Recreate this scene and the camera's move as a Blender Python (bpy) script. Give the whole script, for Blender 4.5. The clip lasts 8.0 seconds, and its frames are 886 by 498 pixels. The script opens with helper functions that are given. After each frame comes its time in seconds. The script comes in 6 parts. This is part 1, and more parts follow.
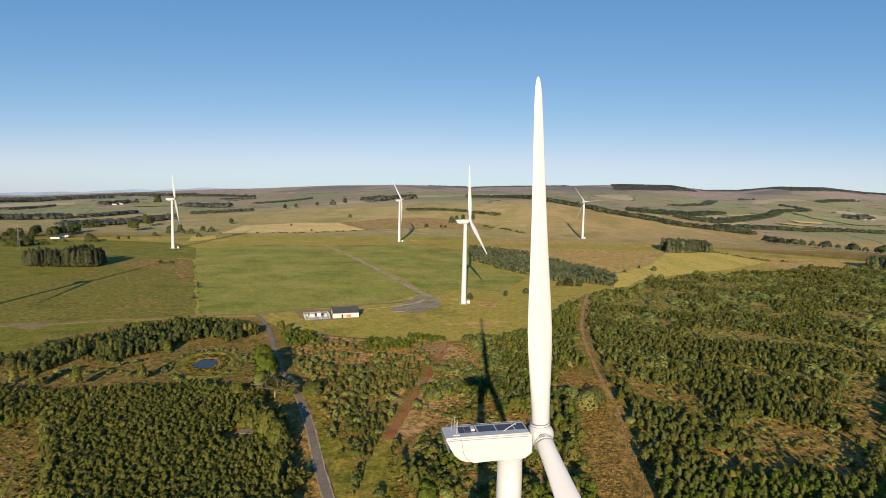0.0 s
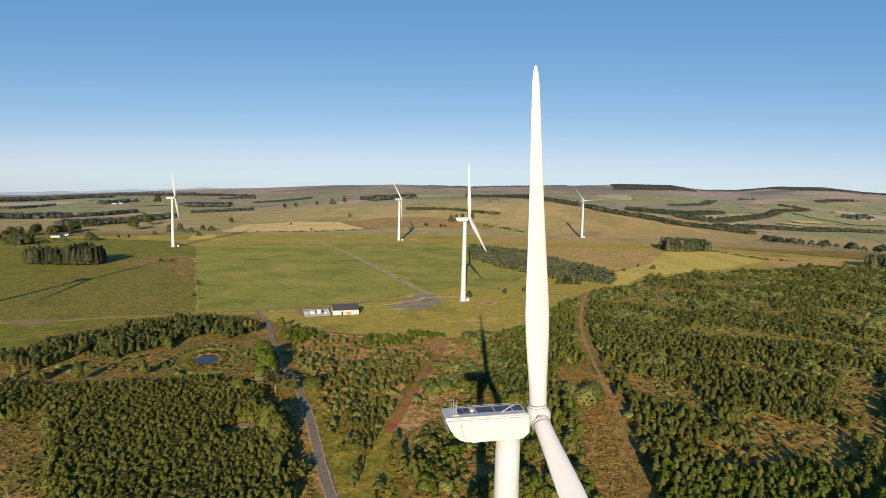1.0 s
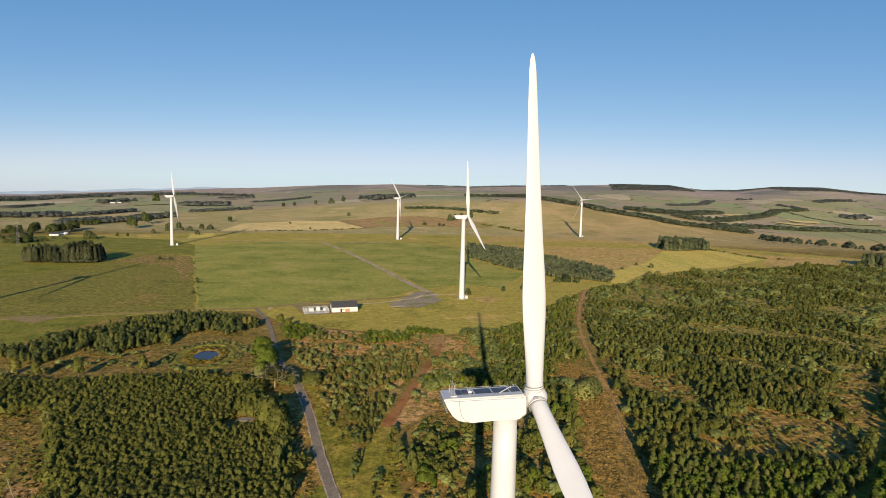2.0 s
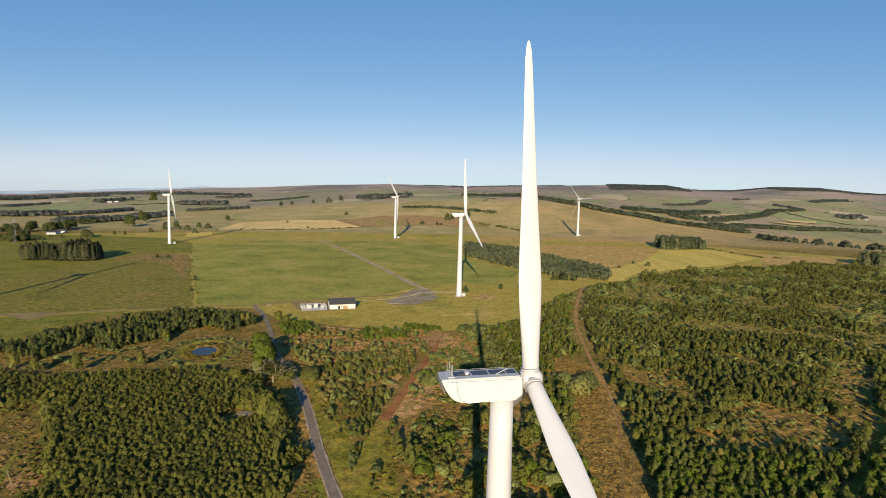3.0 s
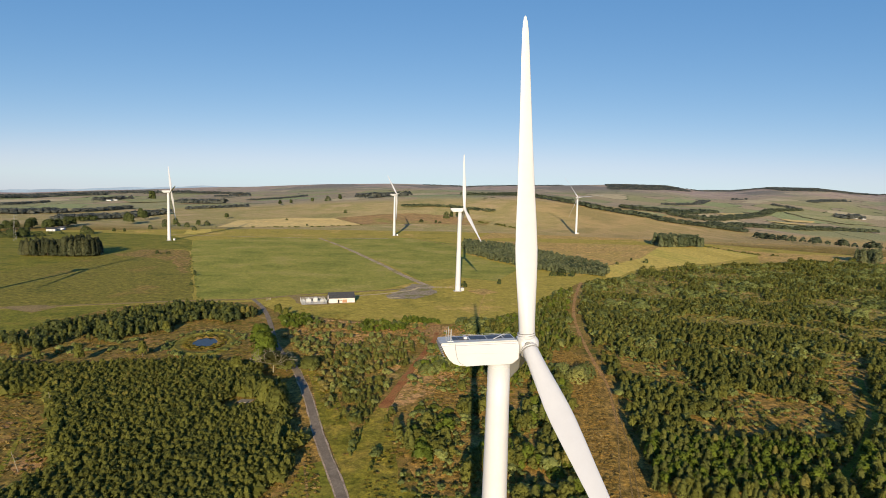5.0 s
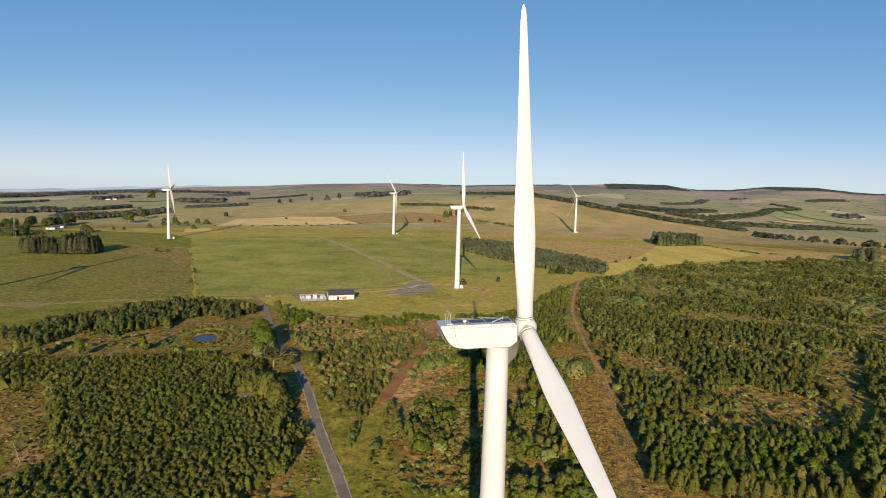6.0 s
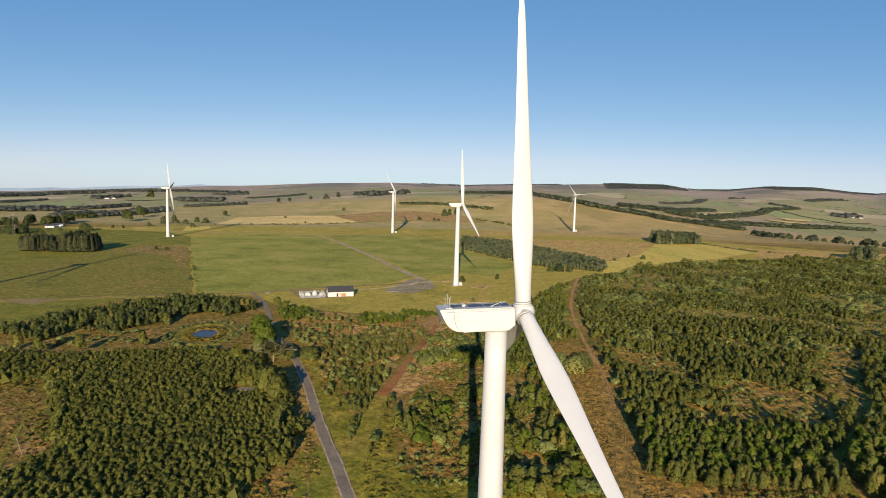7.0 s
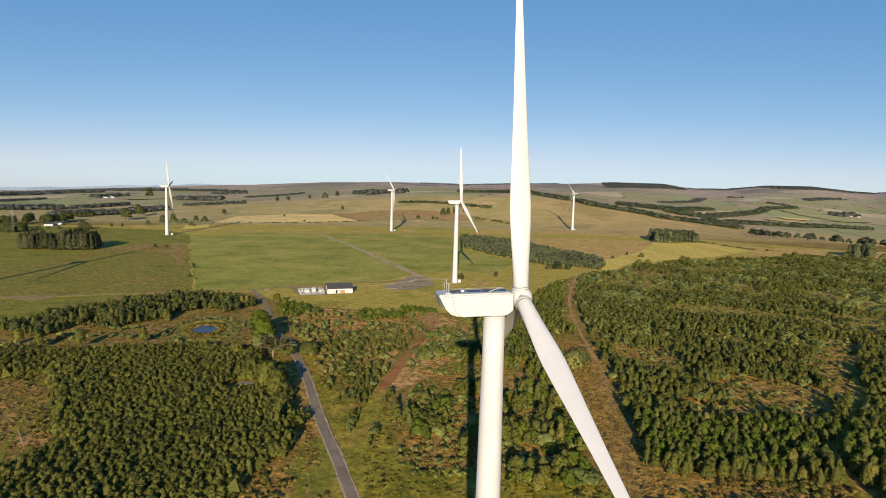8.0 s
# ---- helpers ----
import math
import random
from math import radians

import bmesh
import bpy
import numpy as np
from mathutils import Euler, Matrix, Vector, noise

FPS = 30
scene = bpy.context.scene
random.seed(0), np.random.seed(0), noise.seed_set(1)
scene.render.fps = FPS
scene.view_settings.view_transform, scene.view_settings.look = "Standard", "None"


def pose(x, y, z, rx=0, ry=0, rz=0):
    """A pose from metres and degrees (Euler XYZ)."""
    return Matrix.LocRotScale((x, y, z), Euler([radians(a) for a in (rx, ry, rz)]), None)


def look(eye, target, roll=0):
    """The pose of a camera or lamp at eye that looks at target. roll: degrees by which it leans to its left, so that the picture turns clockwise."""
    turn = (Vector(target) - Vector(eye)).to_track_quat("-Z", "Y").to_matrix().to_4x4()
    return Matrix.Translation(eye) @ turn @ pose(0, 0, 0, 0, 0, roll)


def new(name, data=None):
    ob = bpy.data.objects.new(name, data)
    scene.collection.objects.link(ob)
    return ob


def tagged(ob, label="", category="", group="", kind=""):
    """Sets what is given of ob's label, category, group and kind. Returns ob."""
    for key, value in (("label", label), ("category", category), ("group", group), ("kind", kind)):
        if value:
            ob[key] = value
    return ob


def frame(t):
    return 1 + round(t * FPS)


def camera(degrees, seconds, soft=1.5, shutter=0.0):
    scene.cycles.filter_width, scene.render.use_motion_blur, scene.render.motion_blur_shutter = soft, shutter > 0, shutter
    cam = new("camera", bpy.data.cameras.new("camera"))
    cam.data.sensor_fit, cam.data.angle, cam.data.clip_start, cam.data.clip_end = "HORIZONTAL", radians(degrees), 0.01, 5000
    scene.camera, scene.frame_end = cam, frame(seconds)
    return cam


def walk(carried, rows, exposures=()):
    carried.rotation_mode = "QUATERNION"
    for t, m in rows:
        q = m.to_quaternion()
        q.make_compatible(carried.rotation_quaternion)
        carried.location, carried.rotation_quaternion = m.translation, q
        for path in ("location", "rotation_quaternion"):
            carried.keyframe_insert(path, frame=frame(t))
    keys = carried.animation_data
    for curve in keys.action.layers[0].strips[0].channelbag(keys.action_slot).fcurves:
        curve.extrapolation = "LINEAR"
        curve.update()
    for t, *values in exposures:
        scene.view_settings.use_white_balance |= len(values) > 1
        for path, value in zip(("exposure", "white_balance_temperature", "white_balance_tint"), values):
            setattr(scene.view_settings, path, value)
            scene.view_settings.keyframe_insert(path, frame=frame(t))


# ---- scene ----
cam = camera(70.0, 8.0, soft=0.68)
PATH = [
    (0, (0.237, 1.779, 87.243), (-2.343, 101.187, 76.705), 1.23),
    (0.5, (0.277, 0.902, 86.533), (-2.281, 100.313, 75.995), 1.25),
    (1, (0.313, 0.055, 85.789), (-2.203, 99.470, 75.255), 1.27),
    (1.5, (0.347, -0.765, 85.015), (-2.127, 98.654, 74.488), 1.30),
    (2, (0.377, -1.560, 84.216), (-1.929, 97.861, 73.698), 1.33),
    (2.5, (0.404, -2.336, 83.397), (-1.687, 97.089, 72.889), 1.36),
    (3, (0.428, -3.094, 82.563), (-1.479, 96.334, 72.065), 1.39),
    (3.5, (0.450, -3.838, 81.719), (-1.388, 95.592, 71.229), 1.42),
    (4, (0.469, -4.572, 80.869), (-1.330, 94.861, 70.386), 1.44),
    (4.5, (0.486, -5.298, 80.019), (-1.279, 94.136, 69.539), 1.47),
    (5, (0.501, -6.021, 79.174), (-1.215, 93.414, 68.693), 1.49),
    (5.5, (0.514, -6.744, 78.338), (-1.147, 92.693, 67.850), 1.52),
    (6, (0.525, -7.469, 77.515), (-1.065, 91.967, 67.015), 1.53),
    (6.5, (0.535, -8.200, 76.712), (-0.986, 91.235, 66.193), 1.54),
    (7, (0.543, -8.941, 75.933), (-0.883, 90.492, 65.385), 1.55),
    (7.5, (0.551, -9.694, 75.182), (-0.745, 89.736, 64.598), 1.55),
    (8, (0.557, -10.464, 74.465), (-0.670, 88.962, 63.834), 1.55),
]
walk(cam, [(t, look(eye, target, roll)) for t, eye, target, roll in PATH])

import mathutils

# ---- world, sun, exposure ----
SUN_ELEV = radians(16.0)
SUN_WAY = Vector((0.022, 1.0, -math.tan(SUN_ELEV))).normalized()
world = bpy.data.worlds.new("world")
scene.world = world
world.use_nodes = True
wn, wl = world.node_tree.nodes, world.node_tree.links
sky = wn.new("ShaderNodeTexSky")
sky.sky_type, sky.sun_disc = "NISHITA", False
sky.sun_elevation, sky.sun_rotation = SUN_ELEV, math.pi + 0.022
sky.altitude, sky.air_density, sky.dust_density, sky.ozone_density = 250, 0.55, 0.0, 2.0
split, join = wn.new("ShaderNodeSeparateColor"), wn.new("ShaderNodeCombineColor")
wl.new(sky.outputs["Color"], split.inputs["Color"])
for band, power, share in (("Red", 1.0, 0.505), ("Green", 0.65, 0.89), ("Blue", 0.42, 1.61)):
    up, by = wn.new("ShaderNodeMath"), wn.new("ShaderNodeMath")
    up.operation, by.operation = "POWER", "MULTIPLY"
    up.inputs[1].default_value, by.inputs[1].default_value = power, share
    wl.new(split.outputs[band], up.inputs[0])
    wl.new(up.outputs[0], by.inputs[0])
    pale = wn.new("ShaderNodeMath")
    pale.operation = "SMOOTH_MIN"
    pale.inputs[1].default_value, pale.inputs[2].default_value = {"Red": 3.25, "Green": 4.1, "Blue": 5.2}[band], 1.3
    wl.new(by.outputs[0], pale.inputs[0])
    wl.new(pale.outputs[0], join.inputs[band])
wl.new(join.outputs["Color"], wn["Background"].inputs["Color"])
wn["Background"].inputs["Strength"].default_value = 0.102
sun = new("sun", bpy.data.lights.new("sun", "SUN"))
sun.data.energy, sun.data.angle, sun.data.color = 4.3, radians(0.42), (1.0, 0.82, 0.55)
sun.matrix_world = Matrix.Translation((0, -300, 300)) @ SUN_WAY.to_track_quat("-Z", "Y").to_matrix().to_4x4()
scene.view_settings.exposure = 0.95

# ---- materials ----


def material(name, rough=0.8, metal=0.0, spec=0.5):
    mat = bpy.data.materials.new(name)
    mat.use_nodes = True
    b = mat.node_tree.nodes["Principled BSDF"]
    b.inputs["Roughness"].default_value, b.inputs["Metallic"].default_value = rough, metal
    b.inputs["Specular IOR Level"].default_value = spec
    return mat, mat.node_tree.nodes, mat.node_tree.links, b


def ramp(nodes, stops):
    r = nodes.new("ShaderNodeValToRGB")
    e = r.color_ramp.elements
    while len(e) < len(stops):
        e.new(0.5)
    for n, (at, c) in enumerate(stops):
        e[n].position, e[n].color = at, (*c, 1)
    return r


def noise_tex(nodes, links, scale, detail=6, rough=0.6, stretch=None, turn=0.0):
    co = nodes.new("ShaderNodeTexCoord")
    t = nodes.new("ShaderNodeTexNoise")
    t.inputs["Scale"].default_value, t.inputs["Detail"].default_value, t.inputs["Roughness"].default_value = scale, detail, rough
    if stretch:
        m = nodes.new("ShaderNodeMapping")
        m.inputs["Scale"].default_value, m.inputs["Rotation"].default_value = stretch, (0, 0, turn)
        links.new(co.outputs["Object"], m.inputs["Vector"])
        links.new(m.outputs["Vector"], t.inputs["Vector"])
    else:
        links.new(co.outputs["Object"], t.inputs["Vector"])
    return t


def mix(nodes, links, fac, a, b, how="MIX"):
    m = nodes.new("ShaderNodeMix")
    m.data_type, m.blend_type = "RGBA", how
    if isinstance(fac, float):
        m.inputs["Factor"].default_value = fac
    else:
        links.new(fac, m.inputs["Factor"])
    for v, sock in ((a, m.inputs["A"]), (b, m.inputs["B"])):
        if isinstance(v, tuple):
            sock.default_value = (*v, 1)
        else:
            links.new(v, sock)
    return m.outputs["Result"]


def add_bump(nodes, links, b, height, strength, distance):
    n = nodes.new("ShaderNodeBump")
    n.inputs["Strength"].default_value, n.inputs["Distance"].default_value = strength, distance
    links.new(height, n.inputs["Height"])
    links.new(n.outputs["Normal"], b.inputs["Normal"])


def turf(name, stops, large=0.02, fine=0.6, grain=0.5, streak=None, turn=0.0, relief=0.3, clump=0.0):
    """Ground cover: colours by a large noise, broken up by patches, clumps and grain, with relief."""
    mat, n, l, b = material(name, 0.95, 0, 0.15)
    big = noise_tex(n, l, large, 7, 0.68, streak, turn)
    small = noise_tex(n, l, fine, 8, 0.82)
    r = ramp(n, tuple((0.5 + (at - 0.5) * 0.62, c) for at, c in stops))
    l.new(big.outputs["Fac"], r.inputs["Fac"])
    g = ramp(n, ((0.38, (0.3,) * 3), (0.5, (0.95,) * 3), (0.62, (1.7,) * 3)))
    l.new(small.outputs["Fac"], g.inputs["Fac"])
    mid = noise_tex(n, l, 5.5 * large, 5, 0.7)
    patch = ramp(n, ((0.36, (0.8,) * 3), (0.46, (0.98,) * 3), (0.54, (1.0,) * 3), (0.66, (1.18, 1.14, 1.08))))
    l.new(mid.outputs["Fac"], patch.inputs["Fac"])
    col = mix(n, l, 0.8, r.outputs["Color"], patch.outputs["Color"], "MULTIPLY")
    col = mix(n, l, grain, col, g.outputs["Color"], "MULTIPLY")
    height = small.outputs["Fac"]
    if clump:
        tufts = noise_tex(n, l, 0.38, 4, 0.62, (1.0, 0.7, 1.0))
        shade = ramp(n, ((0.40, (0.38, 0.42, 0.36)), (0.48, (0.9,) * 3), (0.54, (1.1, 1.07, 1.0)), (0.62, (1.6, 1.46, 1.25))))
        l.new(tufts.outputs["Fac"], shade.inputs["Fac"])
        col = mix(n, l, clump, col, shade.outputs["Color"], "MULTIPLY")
        height = mix(n, l, 0.6, small.outputs["Color"], tufts.outputs["Color"])
    l.new(col, b.inputs["Base Color"])
    add_bump(n, l, b, height, relief, 1.2 if clump else 0.6)
    return mat


def flat_paint(name, c, rough=0.5, metal=0.0, dirt=0.12, scale=1.5, spec=0.5):
    mat, n, l, b = material(name, rough, metal, spec)
    t = noise_tex(n, l, scale, 6, 0.65)
    fine = noise_tex(n, l, scale * 14, 3, 0.5)
    r = ramp(n, ((0.32, tuple(v * (1 - dirt) for v in c)), (0.62, c)))
    l.new(t.outputs["Fac"], r.inputs["Fac"])
    f = ramp(n, ((0.2, (1 - dirt * 0.5,) * 3), (0.8, (1.0,) * 3)))
    l.new(fine.outputs["Fac"], f.inputs["Fac"])
    l.new(mix(n, l, 1.0, r.outputs["Color"], f.outputs["Color"], "MULTIPLY"), b.inputs["Base Color"])
    return mat


def leaf_mat(name, dark, light, warm):
    """Foliage: hue by the tree (face attribute tint) and by the clump."""
    mat, n, l, b = material(name, 0.75, 0, 0.2)
    at = n.new("ShaderNodeAttribute")
    at.attribute_name = "tint"
    info = n.new("ShaderNodeObjectInfo")
    add = n.new("ShaderNodeMath")
    add.operation = "ADD"
    l.new(at.outputs["Fac"], add.inputs[0])
    l.new(info.outputs["Random"], add.inputs[1])
    wrap = n.new("ShaderNodeMath")
    wrap.operation = "FRACT"
    l.new(add.outputs[0], wrap.inputs[0])
    r = ramp(n, ((0.0, dark), (0.55, light), (0.88, light), (1.0, warm)))
    l.new(wrap.outputs[0], r.inputs["Fac"])
    geo = n.new("ShaderNodeNewGeometry")
    g = ramp(n, ((0.0, (0.78,) * 3), (1.0, (1.25,) * 3)))
    l.new(geo.outputs["Random Per Island"], g.inputs["Fac"])
    col = mix(n, l, 1.0, r.outputs["Color"], g.outputs["Color"], "MULTIPLY")
    l.new(col, b.inputs["Base Color"])
    tr = n.new("ShaderNodeBsdfTranslucent")
    l.new(col, tr.inputs["Color"])
    ms = n.new("ShaderNodeMixShader")
    ms.inputs["Fac"].default_value = 0.6
    l.new(b.outputs["BSDF"], ms.inputs[1])
    l.new(tr.outputs["BSDF"], ms.inputs[2])
    l.new(ms.outputs["Shader"], n["Material Output"].inputs["Surface"])
    return mat


M_WHITE = flat_paint("white_gelcoat", (0.474, 0.487, 0.532), 0.45, 0, 0.05, 0.35)
M_TOWER = flat_paint("white_tower_paint", (0.489, 0.503, 0.546), 0.5, 0, 0.06, 0.3)
M_SEAM = flat_paint("grey_seal", (0.22, 0.22, 0.23), 0.6)
M_GREY = flat_paint("light_grey_metal", (0.5, 0.51, 0.52), 0.45, 0.2)
M_PANEL = flat_paint("dark_roof_mat", (0.055, 0.06, 0.075), 0.45, 0, 0.3, 2.0)
M_STEEL = flat_paint("galvanised_steel", (0.42, 0.43, 0.44), 0.5, 0.3)
M_CONC = flat_paint("concrete", (0.42, 0.40, 0.37), 0.9, 0, 0.25, 0.8, 0.2)
M_SLAB = flat_paint("weathered_concrete", (0.26, 0.235, 0.19), 0.9, 0, 0.35, 1.2, 0.1)
M_STUCCO = flat_paint("cream_stucco", (0.66, 0.59, 0.56), 0.85, 0, 0.15, 0.7, 0.2)
M_SLATE = flat_paint("dark_slate", (0.045, 0.047, 0.055), 0.6, 0, 0.35, 1.5)
M_WOODDOOR = flat_paint("brown_door_paint", (0.35, 0.19, 0.11), 0.6, 0, 0.2, 2.0)
M_PALEWOOD = flat_paint("weathered_pale_timber", (0.46, 0.40, 0.31), 0.85, 0, 0.3, 2.0, 0.2)
M_GLASSDARK = flat_paint("dark_window_glass", (0.02, 0.022, 0.025), 0.1, 0, 0.1)
M_BARK = flat_paint("bark", (0.14, 0.11, 0.085), 0.9, 0, 0.35, 3.0, 0.1)
M_PALEBARK = flat_paint("grey_lichen_bark", (0.25, 0.22, 0.155), 0.9, 0, 0.3, 3.0, 0.1)
M_ASPHALT = turf("worn_asphalt", ((0.3, (0.177, 0.141, 0.106)), (0.7, (0.241, 0.196, 0.147))), 0.15, 3.0, 0.35, relief=0.1)
M_GRAVEL = turf("gravel", ((0.3, (0.270, 0.201, 0.135)), (0.45, (0.442, 0.339, 0.253)), (0.56, (0.335, 0.260, 0.147)), (0.75, (0.259, 0.212, 0.068))), 0.09, 1.6, 0.6, relief=0.2)
M_PASTURE = turf("grazed_pasture", ((0.28, (0.181, 0.196, 0.030)), (0.45, (0.254, 0.249, 0.044)), (0.58, (0.300, 0.277, 0.054)), (0.74, (0.362, 0.302, 0.082))), 0.022, 0.35, 0.35, relief=0.12)
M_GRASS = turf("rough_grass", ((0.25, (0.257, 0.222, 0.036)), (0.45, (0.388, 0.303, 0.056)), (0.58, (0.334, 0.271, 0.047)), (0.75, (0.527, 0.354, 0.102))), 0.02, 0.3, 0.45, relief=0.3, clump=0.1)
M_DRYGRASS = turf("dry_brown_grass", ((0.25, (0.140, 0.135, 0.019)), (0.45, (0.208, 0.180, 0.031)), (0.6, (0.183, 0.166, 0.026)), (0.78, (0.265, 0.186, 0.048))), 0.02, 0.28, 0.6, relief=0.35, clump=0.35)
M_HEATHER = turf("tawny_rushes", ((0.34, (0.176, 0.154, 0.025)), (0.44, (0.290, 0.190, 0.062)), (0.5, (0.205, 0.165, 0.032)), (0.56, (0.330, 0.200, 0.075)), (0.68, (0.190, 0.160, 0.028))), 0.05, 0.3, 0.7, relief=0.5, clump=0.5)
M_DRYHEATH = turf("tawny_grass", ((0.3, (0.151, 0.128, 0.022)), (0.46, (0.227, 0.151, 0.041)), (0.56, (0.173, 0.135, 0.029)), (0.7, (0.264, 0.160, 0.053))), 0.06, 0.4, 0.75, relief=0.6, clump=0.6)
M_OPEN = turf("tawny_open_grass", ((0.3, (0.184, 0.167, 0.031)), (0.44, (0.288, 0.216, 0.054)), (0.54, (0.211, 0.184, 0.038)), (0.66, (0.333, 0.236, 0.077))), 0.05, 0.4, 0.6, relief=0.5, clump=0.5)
M_TRACK = turf("brownish_gravel", ((0.3, (0.206, 0.155, 0.066)), (0.5, (0.286, 0.207, 0.094)), (0.7, (0.224, 0.172, 0.053))), 0.09, 1.4, 0.55, relief=0.2)
M_HARD = turf("grey_gravel", ((0.32, (0.245, 0.198, 0.140)), (0.46, (0.325, 0.262, 0.188)), (0.57, (0.255, 0.215, 0.130)), (0.66, (0.205, 0.190, 0.060))), 0.12, 1.4, 0.55, relief=0.2)
M_SAND = turf("pale_sand", ((0.3, (0.400, 0.310, 0.170)), (0.55, (0.560, 0.440, 0.270)), (0.75, (0.300, 0.250, 0.090))), 0.2, 1.5, 0.5, relief=0.15)
M_MOOR = turf("brown_moor_grass", ((0.27, (0.325, 0.238, 0.064)), (0.45, (0.480, 0.308, 0.101)), (0.58, (0.402, 0.286, 0.080)), (0.75, (0.571, 0.354, 0.133))), 0.012, 0.2, 0.7, relief=0.4, clump=0.12)
M_RED = turf("reddish_moor", ((0.25, (0.223, 0.164, 0.067)), (0.5, (0.313, 0.200, 0.089)), (0.8, (0.235, 0.223, 0.059))), 0.012, 0.14, 0.45)
M_STUBBLE = turf("golden_stubble", ((0.3, (0.454, 0.347, 0.071)), (0.5, (0.567, 0.430, 0.101)), (0.7, (0.431, 0.367, 0.071))), 0.02, 0.3, 0.4, (1, 0.12, 1), 0.5)
M_HAY = turf("pale_hay_field", ((0.3, (0.515, 0.386, 0.155)), (0.6, (0.618, 0.464, 0.193)), (0.8, (0.464, 0.373, 0.129))), 0.015, 0.2, 0.3, (0.12, 1, 1), 0.1)
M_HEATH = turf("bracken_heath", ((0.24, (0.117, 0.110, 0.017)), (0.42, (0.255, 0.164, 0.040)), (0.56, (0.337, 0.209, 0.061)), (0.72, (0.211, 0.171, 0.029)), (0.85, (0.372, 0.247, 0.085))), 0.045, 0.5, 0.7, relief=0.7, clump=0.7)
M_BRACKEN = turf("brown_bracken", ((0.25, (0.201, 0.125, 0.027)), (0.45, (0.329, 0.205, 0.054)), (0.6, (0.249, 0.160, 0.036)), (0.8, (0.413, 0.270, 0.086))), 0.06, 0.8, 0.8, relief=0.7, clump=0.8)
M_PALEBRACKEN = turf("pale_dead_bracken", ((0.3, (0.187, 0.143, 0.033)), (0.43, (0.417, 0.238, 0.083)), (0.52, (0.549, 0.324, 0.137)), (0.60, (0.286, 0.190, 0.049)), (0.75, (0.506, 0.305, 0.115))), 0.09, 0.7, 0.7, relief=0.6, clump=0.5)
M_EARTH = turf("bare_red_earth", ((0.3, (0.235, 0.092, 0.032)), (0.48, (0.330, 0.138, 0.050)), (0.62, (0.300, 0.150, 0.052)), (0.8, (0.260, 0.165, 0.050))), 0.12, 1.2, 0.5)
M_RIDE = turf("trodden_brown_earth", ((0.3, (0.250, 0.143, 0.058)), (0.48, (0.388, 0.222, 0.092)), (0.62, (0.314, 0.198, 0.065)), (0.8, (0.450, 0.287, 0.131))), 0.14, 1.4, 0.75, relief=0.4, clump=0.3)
# dark earth tone with the shade inside wheel ruts painted in
M_RUT = turf("rut_shade_earth", ((0.3, (0.145, 0.102, 0.037)), (0.5, (0.221, 0.150, 0.054)), (0.7, (0.323, 0.212, 0.076))), 0.3, 1.2, 0.6)
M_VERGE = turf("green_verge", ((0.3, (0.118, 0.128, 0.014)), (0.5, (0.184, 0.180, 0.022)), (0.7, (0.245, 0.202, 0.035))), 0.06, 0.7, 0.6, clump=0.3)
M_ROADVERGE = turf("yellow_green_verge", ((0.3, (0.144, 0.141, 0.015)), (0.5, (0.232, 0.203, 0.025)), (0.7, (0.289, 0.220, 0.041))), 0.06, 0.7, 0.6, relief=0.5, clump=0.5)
M_PINE = leaf_mat("pine_needles", (0.132, 0.152, 0.046), (0.202, 0.216, 0.056), (0.294, 0.262, 0.072))
M_BIRCH = leaf_mat("birch_leaves", (0.141, 0.153, 0.039), (0.203, 0.210, 0.048), (0.282, 0.256, 0.066))
M_SALLOW = leaf_mat("grey_willow_leaves", (0.171, 0.207, 0.067), (0.300, 0.334, 0.112), (0.357, 0.362, 0.121))
M_HEATHBUSH = leaf_mat("tawny_heath_bush", (0.200, 0.175, 0.055), (0.316, 0.270, 0.088), (0.432, 0.335, 0.119))
M_FIELDTREE = leaf_mat("hedgerow_leaves", (0.072, 0.095, 0.034), (0.125, 0.152, 0.055), (0.152, 0.169, 0.061))
# far foliage: distance haze is put into this pale bluish leaf colour
M_HAZEWOOD = leaf_mat("hazy_distant_foliage", (0.112, 0.132, 0.124), (0.175, 0.192, 0.178), (0.225, 0.232, 0.188))
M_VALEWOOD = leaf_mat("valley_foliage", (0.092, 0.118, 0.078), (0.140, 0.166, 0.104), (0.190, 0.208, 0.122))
M_OAK = leaf_mat("oak_leaves", (0.130, 0.176, 0.028), (0.185, 0.235, 0.034), (0.215, 0.245, 0.042))
M_SPRUCE = leaf_mat("spruce_needles", (0.101, 0.132, 0.076), (0.206, 0.232, 0.122), (0.279, 0.283, 0.144))


def water_mat():
    mat, n, l, b = material("pond_water", 0.15, 0, 0.13)
    b.inputs["Base Color"].default_value = (0.035, 0.032, 0.03, 1)
    t = noise_tex(n, l, 1.2, 3, 0.5)
    add_bump(n, l, b, t.outputs["Fac"], 0.06, 0.1)
    return mat


